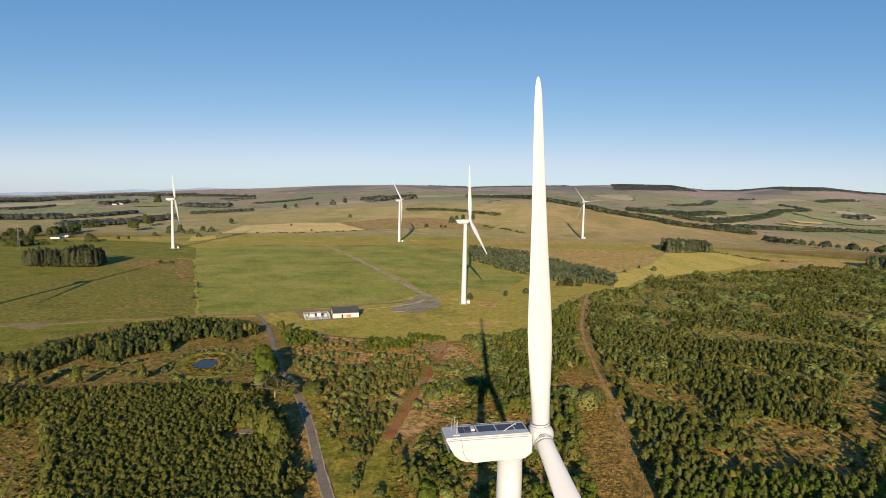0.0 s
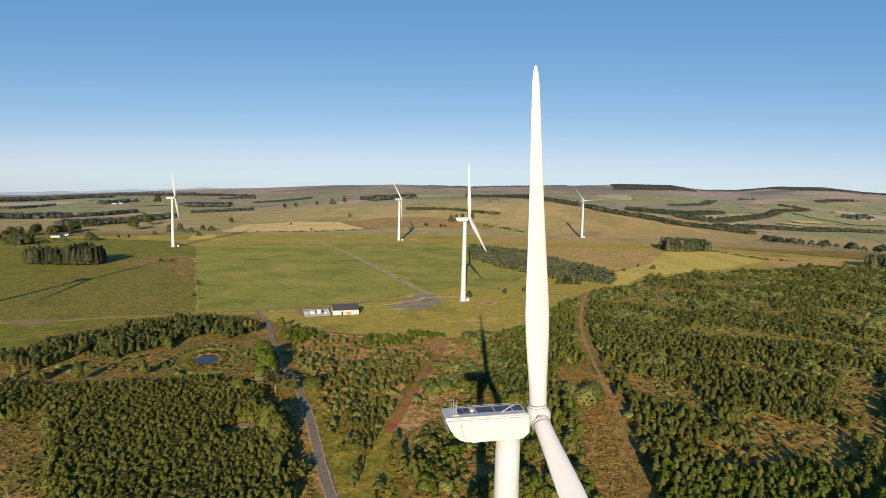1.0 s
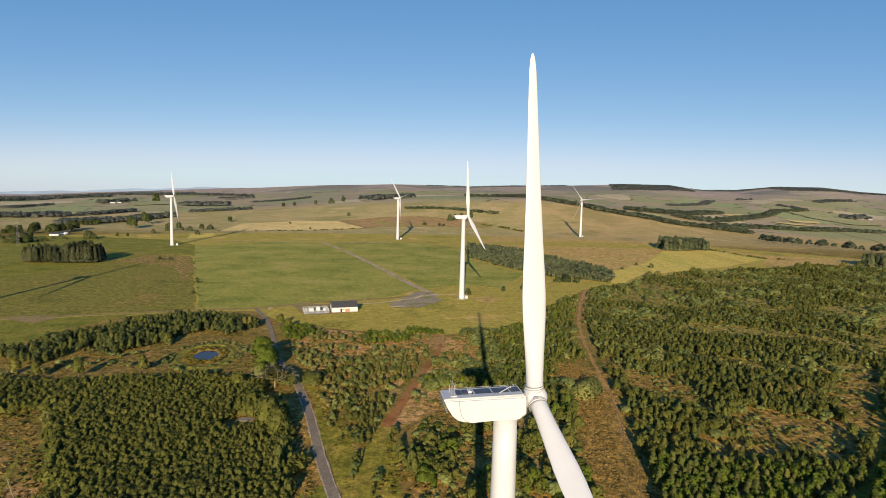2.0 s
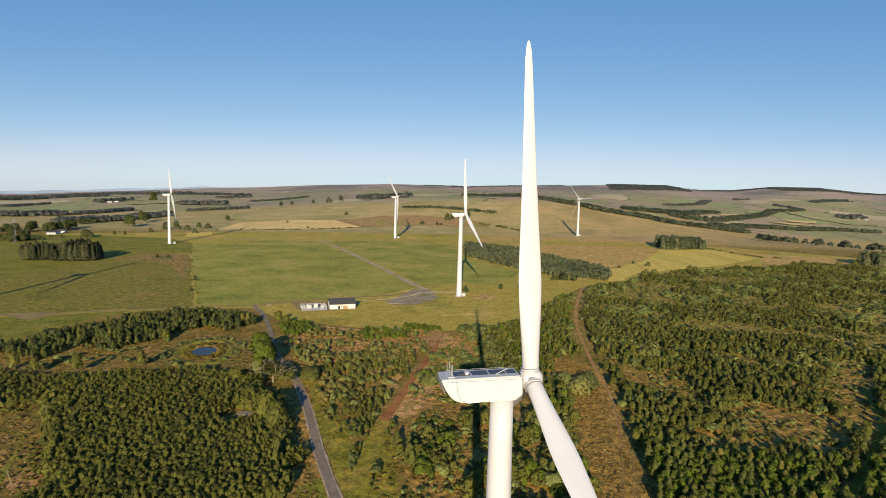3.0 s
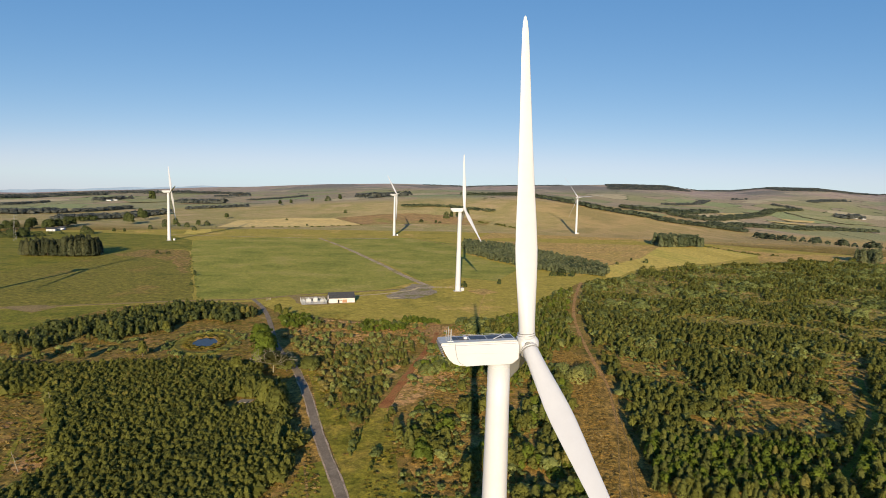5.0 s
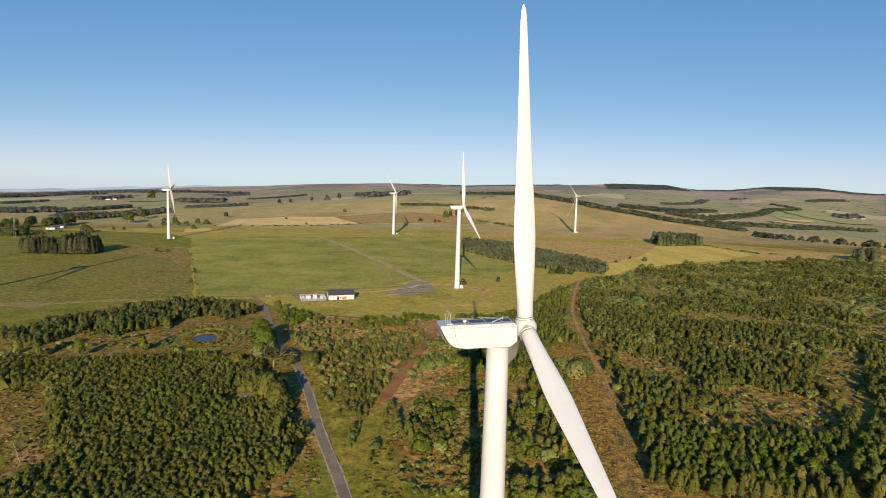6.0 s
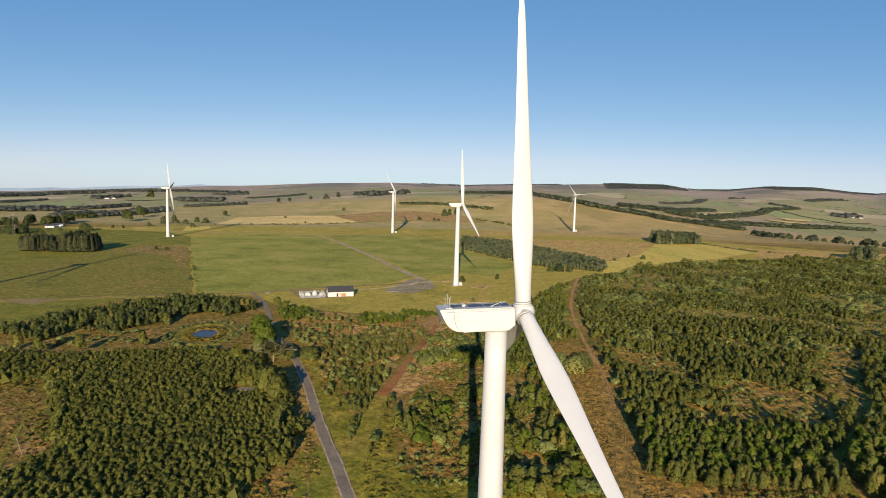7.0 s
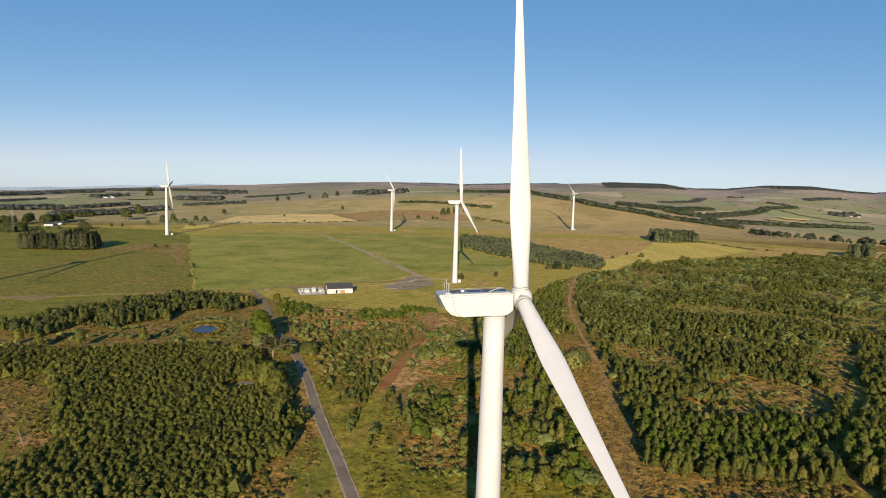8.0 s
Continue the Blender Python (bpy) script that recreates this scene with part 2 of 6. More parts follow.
def upland_mat():
    """The land as one sheet: heath near by, farmland in fields with hedges further out, heather on the far hills. Some
    haze is painted into the far colours.
    """
    mat, n, l, b = material("upland", 0.95, 0, 0.1)
    co = n.new("ShaderNodeTexCoord")
    sep = n.new("ShaderNodeSeparateXYZ")
    l.new(co.outputs["Object"], sep.inputs[0])
    warp = noise_tex(n, l, 0.004, 4, 0.5)
    wv = n.new("ShaderNodeVectorMath")
    wv.operation = "MULTIPLY_ADD"
    wv.inputs[1].default_value, wv.inputs[2].default_value = (160, 160, 0), (0, 0, 0)
    l.new(warp.outputs["Color"], wv.inputs[0])
    wa = n.new("ShaderNodeVectorMath")
    wa.operation = "ADD"
    l.new(wv.outputs[0], wa.inputs[0])
    l.new(co.outputs["Object"], wa.inputs[1])
    fl = n.new("ShaderNodeMapping")
    fl.inputs["Scale"].default_value, fl.inputs["Rotation"].default_value = (1.0, 0.62, 0.0), (0, 0, 0.35)
    l.new(wa.outputs[0], fl.inputs["Vector"])
    vor, edge = n.new("ShaderNodeTexVoronoi"), n.new("ShaderNodeTexVoronoi")
    for v in (vor, edge):
        v.inputs["Scale"].default_value = 1 / 170
        l.new(fl.outputs["Vector"], v.inputs["Vector"])
    edge.feature = "DISTANCE_TO_EDGE"
    sc = n.new("ShaderNodeSeparateColor")
    l.new(vor.outputs["Color"], sc.inputs["Color"])
    # field colours, paled and greyed to carry distance haze
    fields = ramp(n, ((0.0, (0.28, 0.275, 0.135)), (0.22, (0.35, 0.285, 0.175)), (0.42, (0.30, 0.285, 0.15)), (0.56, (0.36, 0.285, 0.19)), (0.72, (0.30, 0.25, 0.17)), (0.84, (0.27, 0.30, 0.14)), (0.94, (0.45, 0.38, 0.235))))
    fields.color_ramp.interpolation = "CONSTANT"
    l.new(sc.outputs["Red"], fields.inputs["Fac"])
    hedge = ramp(n, ((0.012, (1, 1, 1)), (0.022, (0, 0, 0))))
    l.new(edge.outputs["Distance"], hedge.inputs["Fac"])
    hn = noise_tex(n, l, 0.01, 2, 0.5)
    hr = ramp(n, ((0.45, (0, 0, 0)), (0.55, (1, 1, 1))))
    l.new(hn.outputs["Fac"], hr.inputs["Fac"])
    hm = mix(n, l, 1.0, hedge.outputs["Color"], hr.outputs["Color"], "MULTIPLY")
    farm = mix(n, l, hm, fields.outputs["Color"], (0.055, 0.065, 0.028))
    # rough hill: heather, pale grass, dark conifer blocks; haze greys these colours too
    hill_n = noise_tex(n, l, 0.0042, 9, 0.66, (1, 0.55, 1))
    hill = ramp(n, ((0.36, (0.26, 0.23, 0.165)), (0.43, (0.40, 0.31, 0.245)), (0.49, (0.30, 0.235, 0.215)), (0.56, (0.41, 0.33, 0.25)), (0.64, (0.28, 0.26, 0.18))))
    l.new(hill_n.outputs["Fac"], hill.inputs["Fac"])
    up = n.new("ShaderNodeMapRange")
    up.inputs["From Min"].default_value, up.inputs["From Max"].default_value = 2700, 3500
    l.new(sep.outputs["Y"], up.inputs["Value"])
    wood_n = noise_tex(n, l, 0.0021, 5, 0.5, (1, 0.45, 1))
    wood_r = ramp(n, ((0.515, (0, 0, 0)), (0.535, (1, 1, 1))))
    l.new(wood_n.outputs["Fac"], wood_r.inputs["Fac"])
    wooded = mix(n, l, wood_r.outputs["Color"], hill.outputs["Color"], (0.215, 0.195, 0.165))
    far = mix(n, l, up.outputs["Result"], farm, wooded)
    # middle distance: brown moor grass
    moor_n = noise_tex(n, l, 0.006, 7, 0.65)
    moor = ramp(n, ((0.36, (0.27, 0.24, 0.095)), (0.46, (0.41, 0.315, 0.15)), (0.54, (0.30, 0.265, 0.10)), (0.64, (0.47, 0.345, 0.185))))
    l.new(moor_n.outputs["Fac"], moor.inputs["Fac"])
    tan = ramp(n, ((0.36, (0.30, 0.235, 0.095)), (0.46, (0.43, 0.305, 0.135)), (0.54, (0.34, 0.265, 0.105)), (0.64, (0.48, 0.335, 0.155))))
    l.new(moor_n.outputs["Fac"], tan.inputs["Fac"])
    east = n.new("ShaderNodeMapRange")
    east.inputs["From Min"].default_value, east.inputs["From Max"].default_value = 20, 260
    l.new(sep.outputs["X"], east.inputs["Value"])
    moors = mix(n, l, east.outputs["Result"], moor.outputs["Color"], tan.outputs["Color"])
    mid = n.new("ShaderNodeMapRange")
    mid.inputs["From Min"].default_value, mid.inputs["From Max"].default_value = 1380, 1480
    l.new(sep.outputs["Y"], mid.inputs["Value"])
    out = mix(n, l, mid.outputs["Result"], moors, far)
    heath_n = noise_tex(n, l, 0.05, 8, 0.68)
    heath = ramp(n, ((0.37, (0.10, 0.105, 0.018)), (0.44, (0.265, 0.165, 0.045)), (0.48, (0.18, 0.145, 0.03)), (0.52, (0.33, 0.20, 0.062)), (0.56, (0.17, 0.155, 0.03)), (0.62, (0.35, 0.24, 0.085))))
    l.new(heath_n.outputs["Fac"], heath.inputs["Fac"])
    near = n.new("ShaderNodeMapRange")
    near.inputs["From Min"].default_value, near.inputs["From Max"].default_value = 880, 980
    l.new(sep.outputs["Y"], near.inputs["Value"])
    allc = mix(n, l, near.outputs["Result"], heath.outputs["Color"], out)
    fine = noise_tex(n, l, 0.45, 8, 0.82)
    g = ramp(n, ((0.38, (0.3,) * 3), (0.5, (0.95,) * 3), (0.62, (1.7,) * 3)))
    l.new(fine.outputs["Fac"], g.inputs["Fac"])
    l.new(mix(n, l, 0.55, allc, g.outputs["Color"], "MULTIPLY"), b.inputs["Base Color"])
    add_bump(n, l, b, fine.outputs["Fac"], 0.6, 1.2)
    return mat


M_VALE = turf("valley_grass", ((0.3, (0.225, 0.240, 0.106)), (0.5, (0.281, 0.282, 0.131)), (0.7, (0.325, 0.294, 0.150))), 0.01, 0.1, 0.4)
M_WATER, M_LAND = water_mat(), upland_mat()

# ---- mesh helpers ----


def part(name, bm, mat, parent=None, label="", smooth_shade=False):
    me = bpy.data.meshes.new(name)
    bmesh.ops.recalc_face_normals(bm, faces=bm.faces)
    bm.to_mesh(me)
    bm.free()
    me.materials.append(mat)
    if smooth_shade:
        me.shade_smooth()
    ob = new(name, me)
    ob.parent = parent
    return tagged(ob, label)


def box(bm, x0, x1, y0, y1, z0, z1, m=None):
    vs = [bm.verts.new(Vector(c) if m is None else m @ Vector(c)) for c in
          ((x0, y0, z0), (x1, y0, z0), (x1, y1, z0), (x0, y1, z0), (x0, y0, z1), (x1, y0, z1), (x1, y1, z1), (x0, y1, z1))]
    for f in ((3, 2, 1, 0), (4, 5, 6, 7), (0, 1, 5, 4), (1, 2, 6, 5), (2, 3, 7, 6), (3, 0, 4, 7)):
        bm.faces.new([vs[i] for i in f])
    return vs


def boxes(*specs):
    bm = bmesh.new()
    for s in specs:
        box(bm, *s)
    return bm


def rounded(x0, x1, y0, y1, z0, z1, r=0.03):
    bm = boxes((x0, x1, y0, y1, z0, z1))
    bmesh.ops.bevel(bm, geom=list(bm.edges), offset=r, segments=2, affect="EDGES")
    return bm


def lathe(profile, seg=32, m=None, cap=True):
    """A body of revolution round z from (radius, z) pairs."""
    bm = bmesh.new()
    rings = []
    for r, z in profile:
        rings.append([bm.verts.new((m or Matrix()) @ Vector((r * math.cos(2 * math.pi * k / seg), r * math.sin(2 * math.pi * k / seg), z))) for k in range(seg)])
    for a, b in zip(rings, rings[1:]):
        for k in range(seg):
            bm.faces.new((a[k], a[(k + 1) % seg], b[(k + 1) % seg], b[k]))
    if cap:
        bm.faces.new(rings[0][::-1])
        bm.faces.new(rings[-1])
    return bm


def rod(bm, a, b, r, seg=6):
    a, b = Vector(a), Vector(b)
    q = (b - a).to_track_quat("Z", "Y").to_matrix()
    lo, hi = [], []
    for k in range(seg):
        o = q @ Vector((r * math.cos(2 * math.pi * k / seg), r * math.sin(2 * math.pi * k / seg), 0))
        lo.append(bm.verts.new(a + o))
        hi.append(bm.verts.new(b + o))
    for k in range(seg):
        bm.faces.new((lo[k], lo[(k + 1) % seg], hi[(k + 1) % seg], hi[k]))
    bm.faces.new(lo[::-1])
    bm.faces.new(hi)


def sheet(name, poly, mat, lift, cuts=0, label="", category="field", wobble=0.0):
    """A piece of ground cover that lies on the land, with slightly uneven edges."""
    bm = bmesh.new()
    pts = []
    for (ax, ay), (bx, by) in zip(poly, poly[1:] + poly[:1]):
        n = max(1, int(math.hypot(bx - ax, by - ay) / 6)) if wobble else 1
        for k in range(n):
            x, y = ax + (bx - ax) * k / n, ay + (by - ay) * k / n
            w = noise.noise_vector((x * 0.05, y * 0.05, 3.1)) * 1.2 + noise.noise_vector((x * 0.22, y * 0.22, 1.7)) * 0.6
            pts.append((x + wobble * w.x, y + wobble * w.y))
    vs = [bm.verts.new((x, y, 0)) for x, y in pts]
    for tri in mathutils.geometry.tessellate_polygon([[Vector((x, y, 0)) for x, y in pts]]):
        bm.faces.new([vs[i] for i in tri])
    for _ in range(cuts):
        bmesh.ops.subdivide_edges(bm, edges=list(bm.edges), cuts=1, use_grid_fill=True)
    for v in bm.verts:
        v.co.z = float(land(v.co.x, v.co.y)) + lift
    bm.normal_update()
    bmesh.ops.reverse_faces(bm, faces=[f for f in bm.faces if f.normal.z < 0])
    me = bpy.data.meshes.new(name)
    bm.to_mesh(me)
    bm.free()
    me.materials.append(mat)
    return tagged(new(name, me), label, category, "", "structure")


def bend(pts, n=8):
    """A smooth line through the points (Catmull-Rom)."""
    p = [Vector(q) for q in pts]
    p = [p[0] * 2 - p[1], *p, p[-1] * 2 - p[-2]]
    out = []
    for i in range(1, len(p) - 2):
        for k in range(n):
            t = k / n
            out.append(0.5 * (2 * p[i] + (p[i + 1] - p[i - 1]) * t + (2 * p[i - 1] - 5 * p[i] + 4 * p[i + 1] - p[i + 2]) * t * t
                              + (3 * p[i] - p[i - 1] - 3 * p[i + 1] + p[i + 2]) * t ** 3))
    return [*out, p[-2]]


def ribbon(name, pts, width, mat, lift, label="", category="track", ragged=0.0, kind="structure"):
    line = bend(pts)
    bm = bmesh.new()
    rows = []
    for i, q in enumerate(line):
        d = (line[min(i + 1, len(line) - 1)] - line[max(i - 1, 0)]).normalized()
        side = Vector((-d.y, d.x))
        w = width if not isinstance(width, tuple) else width[0] + (width[1] - width[0]) * i / (len(line) - 1)
        row = []
        for s in (-0.5, -0.17, 0.17, 0.5):
            r = q + side * (w * s * (1 + ragged * noise.noise((q.x * 0.2, q.y * 0.2, s * 9))))
            row.append(bm.verts.new((r.x, r.y, float(land(r.x, r.y)) + lift)))
        rows.append(row)
    for a, b in zip(rows, rows[1:]):
        for k in range(3):
            bm.faces.new((a[k], a[k + 1], b[k + 1], b[k]))
    ob = part(name, bm, mat)
    return tagged(ob, label, category, "", kind)


# ---- the land ----
# Height of the land: level round the turbines, a broad ridge behind them, a valley, and the far hills
AZ = (-1.6, -0.68, -0.5, -0.33, -0.155, -0.05, 0.115, 0.2, 0.31, 0.46, 0.68, 0.75, 1.6)
RIDGE = (0, -4, 0, 14, 33, 44, 52, 42, 26, -14, -30, -32, -20)
VALE = (-10, -12, -4, 8, 26, 34, 40, 34, 20, 2, -26, -30, -20)
FAR_AZ = (-1.6, -0.68, -0.5, -0.4, -0.31, -0.2, -0.1, -0.02, 0.02, 0.09, 0.16, 0.25, 0.33, 0.38, 0.43, 0.49, 0.56, 0.62, 0.66, 0.70, 0.75, 1.6)
SKY_Z = (-48, -37, -9, 8, 12, 30, 42)
FAR_Z = (-64, -50, -20, 3, 14, 46, 60, 58, 52, 68, 80, 94, 94, 66, 70, 100, 100, 78, 72, 100, 100, 60)


def smooth(a, b, v):
    v = np.clip((v - a) / (b - a), 0, 1)
    return v * v * (3 - 2 * v)


def land(x, y):
    """Height of the ground at x, y (numbers or arrays)."""
    x, y = np.asarray(x, float), np.asarray(y, float)
    d = np.hypot(x, y)
    u = np.clip(np.where(y > 1, x / np.maximum(y, 1), np.sign(x) * 1.6), -1.6, 1.6)
    ahead = smooth(-400, 500, y)
    ridge, vale, far = np.interp(u, AZ, RIDGE), np.interp(u, AZ, VALE), np.interp(u, FAR_AZ, FAR_Z)
    a, b = smooth(1020, 1520, d), smooth(1450, 2400, d)
    c = smooth(2300, 4600, d)
    c = 0.55 * c + 0.45 * np.clip((d - 2300) / 2300, 0, 1)
    z = ridge * a * (1 - b) + vale * b * (1 - c) + far * c
    z = z + b * (1 - 0.7 * c) * (4 * np.sin(x / 210 + y / 330) + 3 * np.sin(x / 130 - y / 170 + 1))
    return z * ahead


def build_land():
    rad = [0, 20, 40, 70, 100, 150, 200, 260, 330, 420, 520, 640, 780, 900, 1020, 1080, 1140, 1200, 1270, 1340, 1420, 1500, 1580, 1660, 1750, 1850, 1960,
           2080, 2200, 2330, 2470, 2620, 2780, 2950, 3130, 3320, 3520, 3730, 3950, 4180, 4400, 4560, 4680]
    fine = np.linspace(-0.75, 0.75, 151)
    ang = np.concatenate([fine, np.linspace(0.75, 2 * math.pi - 0.75, 60)[1:-1]])
    co, faces = [(0, 0, 0)], []
    for r in rad[1:]:
        x, y = r * np.sin(ang), r * np.cos(ang)
        co += list(zip(x, y, land(x, y)))
    n = len(ang)
    for k in range(n):
        faces.append((0, 1 + (k + 1) % n, 1 + k))
    for i in range(len(rad) - 2):
        a, b = 1 + i * n, 1 + (i + 1) * n
        for k in range(n):
            faces.append((a + k, a + (k + 1) % n, b + (k + 1) % n, b + k))
    me = bpy.data.meshes.new("ground")
    me.from_pydata(co, [], faces)
    me.flip_normals() if me.polygons[0].normal.z < 0 else None
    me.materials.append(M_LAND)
    me.shade_smooth()
    return tagged(new("ground", me), "rolling upland of heath, pasture and far brown hills", "ground", "", "structure")


build_land()

# ---- fields, tracks, road ----
EDGE = [(-218, 291), (-215, 311), (-211, 338), (-198, 365), (-169, 384), (-128, 390), (-107, 367), (-80, 353), (-50, 344), (-9, 341), (16, 351), (40, 367),
        (67, 427), (101, 504), (143, 537), (178, 590), (236, 628), (286, 652), (333, 681), (385, 705), (415, 718), (449, 718), (482, 706), (560, 694), (640, 694)]
sheet("rough_grassland", EDGE + [(300, 970), (0, 1016), (-300, 970), (-560, 840), (-750, 650), (-800, 300)], M_GRASS, 0.05, 0,
      "olive rough grassland round the turbines", "field", 1.0)
sheet("green_pasture", [(-275, 648), (-165, 395), (-124, 402), (-104, 424), (-67, 436), (-46, 458), (-29, 490), (-64, 580), (-123, 710), (-180, 830), (-249, 829), (-320, 762)],
      M_PASTURE, 0.10, 0, "short green grazed pasture beside the gravel track", "field", 0.5)
sheet("green_pasture", [(-24, 492), (6, 520), (36, 505), (64, 590), (12, 700), (14, 800), (-60, 880), (-172, 838), (-118, 712), (-58, 582)], M_PASTURE, 0.11, 0,
      "grazed pasture with worn paler patches", "field", 0.5)
sheet("green_pasture", [(-760, 600), (-520, 500), (-345, 395), (-330, 560), (-328, 668), (-283, 664), (-276, 652), (-322, 764), (-380, 826), (-560, 834)], M_VERGE, 0.115, 0,
      "grazed pasture in front of a conifer copse", "field", 0.8)
sheet("rough_grassland", [(-420, 290), (-330, 314), (-262, 345), (-234, 356), (-196, 372), (-210, 330), (-216, 292), (-300, 240)], M_VERGE, 0.07, 0, "green rough grass below the gravel track", "field", 1.0)
sheet("brown_field", [(-262, 352), (-234, 363), (-193, 380), (-166, 391), (-197, 465), (-246, 577), (-280, 655), (-326, 668), (-345, 600), (-352, 500), (-358, 450), (-352, 400)], M_DRYGRASS, 0.13, 0,
      "field of rough dry brownish grass", "field", 1.6)
sheet("heather_field", [(-332, 600), (-328, 652), (-283, 660), (-246, 574), (-215, 500), (-222, 500), (-262, 572), (-296, 590)], M_HEATHER, 0.16, 0, "reddish-brown rushes in the corner of the brown field", "field", 4.0)
sheet("moor_field", [(20, 850), (79, 792), (115, 689), (149, 612), (212, 707), (272, 838), (344, 867), (371, 769), (336, 688), (385, 706), (449, 719), (482, 707), (560, 695), (660, 690), (680, 900), (522, 930), (300, 968), (60, 1012)],
      M_MOOR, 0.12, 0, "brown moor grass behind the conifer plantation", "field", 1.0)
sheet("stubble_field", [(151, 621), (212, 705), (272, 838), (344, 865), (373, 768), (289, 683), (218, 633), (167, 588), (147, 550), (134, 544)], M_STUBBLE, 0.18, 0,
      "golden cut field beside the wood", "field", 0.4)
sheet("hay_field", [(-368, 940), (-383, 1107), (-305, 1152), (-224, 1164), (-161, 1082), (-235, 1029), (-370, 972)], M_HAY, 0.5, 4, "pale straw-coloured hay field", "field")
sheet("hay_field", [(-363, 834), (-391, 913), (-366, 938), (-343, 881)], M_STUBBLE, 0.3, 0, "small yellow-green mown field", "field", 0.4)
sheet("heather_field", [(-161, 1088), (-222, 1166), (-147, 1219), (-82, 1233), (-16, 1212), (68, 1160), (56, 1114), (-54, 1118)], M_RED, 0.6, 4,
      "reddish heather and dead bracken", "field")
sheet("pale_field", [(1021, 2016), (1156, 2046), (1105, 1966), (1014, 1924)], M_HAY, 2.0, 2, "pale mown field in the valley", "field", 2.0)
sheet("pale_field", [(875, 1810), (955, 1842), (1040, 1826), (929, 1771)], M_HAY, 2.1, 2, "pale mown field beside a valley wood", "field", 2.0)
sheet("pale_field", [(375, 1374), (470, 1392), (440, 1338), (377, 1325)], M_VALE, 1.6, 2, "yellow-green mown field behind the ridge wood", "field", 2.0)
sheet("pale_field", [(778, 1897), (960, 2120), (900, 2000), (795, 1846)], M_HAY, 1.8, 2, "pale rough pasture on the slope", "field", 3.0)
sheet("valley_pasture", [(1183, 2287), (1340, 2217), (1354, 2042), (1246, 2010), (1180, 2147)], M_VALE, 2.2, 2, "green valley pasture near a farm", "field", 3.0)
sheet("valley_pasture", [(-1010, 1900), (-880, 1960), (-760, 1800), (-900, 1730)], M_VALE, 2.0, 2, "green hillside pasture", "field", 4.0)

sheet("woodland_verge", [(-62, 249), (-55, 248), (-47, 232), (-39, 212), (-33, 196), (-23, 164), (-14, 110), (-20, 110), (-29, 159), (-46, 206)], M_ROADVERGE, 0.06, 0, "yellow-green grass verge beside the road", "verge", 0.8)
sheet("woodland_verge", [(-20, 204), (-27, 176), (-24, 140), (-19, 105), (60, 100), (60, 126), (38, 142), (20, 147), (4, 147), (-10, 148), (-13, 156), (-15, 176)], M_ROADVERGE, 0.05, 0,
      "green grass strip below the scraped earth", "verge", 1.2)
sheet("bracken_clearing", [(40, 146), (62, 126), (62, 102), (95, 102), (110, 138), (75, 147)], M_HEATH, 0.045, 0,
      "brown bracken at the foot of the wood", "clearing", 1.2)
ribbon("grass_path", [(-21, 214), (-23, 200), (-24.5, 182), (-25, 165), (-23, 140), (-20, 115)], (5.5, 8.0), M_ROADVERGE, 0.11, "green grass strip running on from the scraped earth", "verge", 0.3)
sheet("bracken_clearing", [(44, 292), (57, 291), (69, 282), (66, 237), (57, 188), (61, 174), (63, 152), (80, 146), (71, 137), (43, 137), (40, 170), (44, 208), (47, 250)],
      M_BRACKEN, 0.08, 0, "clearing of brown dead bracken", "clearing", 1.0)
sheet("bracken_clearing", [(-96, 356), (-78, 348), (-50, 340), (-12, 335), (-16, 300), (-22, 250), (-30, 262), (-52, 262), (-62, 268), (-80, 300)], M_PALEBRACKEN, 0.04, 0, "heath of pale dead bracken between low bushes", "clearing", 1.5)
sheet("bracken_clearing", [(-62, 238), (-57, 244), (-44, 200), (-33, 166), (-40, 160), (-48, 168), (-57, 205)], M_BRACKEN, 0.08, 0, "strip of reddish bracken by the road", "clearing", 0.8)
sheet("woodland_verge", [(-33, 168), (-27, 150), (-22, 134), (-12, 104), (-46, 104), (-44, 128), (-39, 150), (-40, 162)], M_VERGE, 0.075, 0, "green grass between the road and the wood", "verge", 0.8)
sheet("bracken_clearing", [(-52, 138), (-47, 143), (-39, 142), (-35, 134), (-36, 112), (-54, 112)], M_BRACKEN, 0.09, 0, "patch of rust-brown bracken beside the road", "clearing", 1.2)
ribbon("ditch", [(-40, 164), (-36, 150), (-33, 138), (-31, 128), (-28, 112)], 0.7, M_RUT, 0.10, "narrow dark ditch beside the road", "ditch", 0.6)
sheet("bracken_clearing", [(-200, 170), (-159, 206), (-146, 214), (-128, 192), (-111, 165), (-105, 150), (-104, 130), (-160, 110)], M_DRYHEATH, 0.06, 0, "rough clearing with dead bracken and ruts", "clearing", 1.5)
sheet("bracken_clearing", [(-240, 255), (-186, 262), (-163, 275), (-146, 298), (-137, 330), (-112, 322), (-90, 300), (-76, 264), (-91, 254), (-129, 244), (-165, 239), (-205, 233)], M_DRYHEATH, 0.03, 0, "tawny heath between the shelter belt and the young wood", "clearing", 2.0)
sheet("bracken_clearing", [(64, 150), (64, 212), (70, 258), (77, 330), (84, 392), (112, 322), (150, 292), (240, 302), (200, 200), (130, 104), (112, 104), (106, 140)], M_HEATH, 0.02, 0, "warm brown bracken between the young trees", "clearing", 1.0)
sheet("open_grass", [(82, 390), (104, 498), (143, 532), (178, 584), (236, 626), (286, 648), (333, 677), (385, 701), (449, 714), (482, 702), (560, 690), (640, 690), (420, 500), (240, 300), (150, 290), (110, 320)], M_OPEN, 0.03, 0,
      "yellowish rough grass between the young trees", "grass", 1.5)
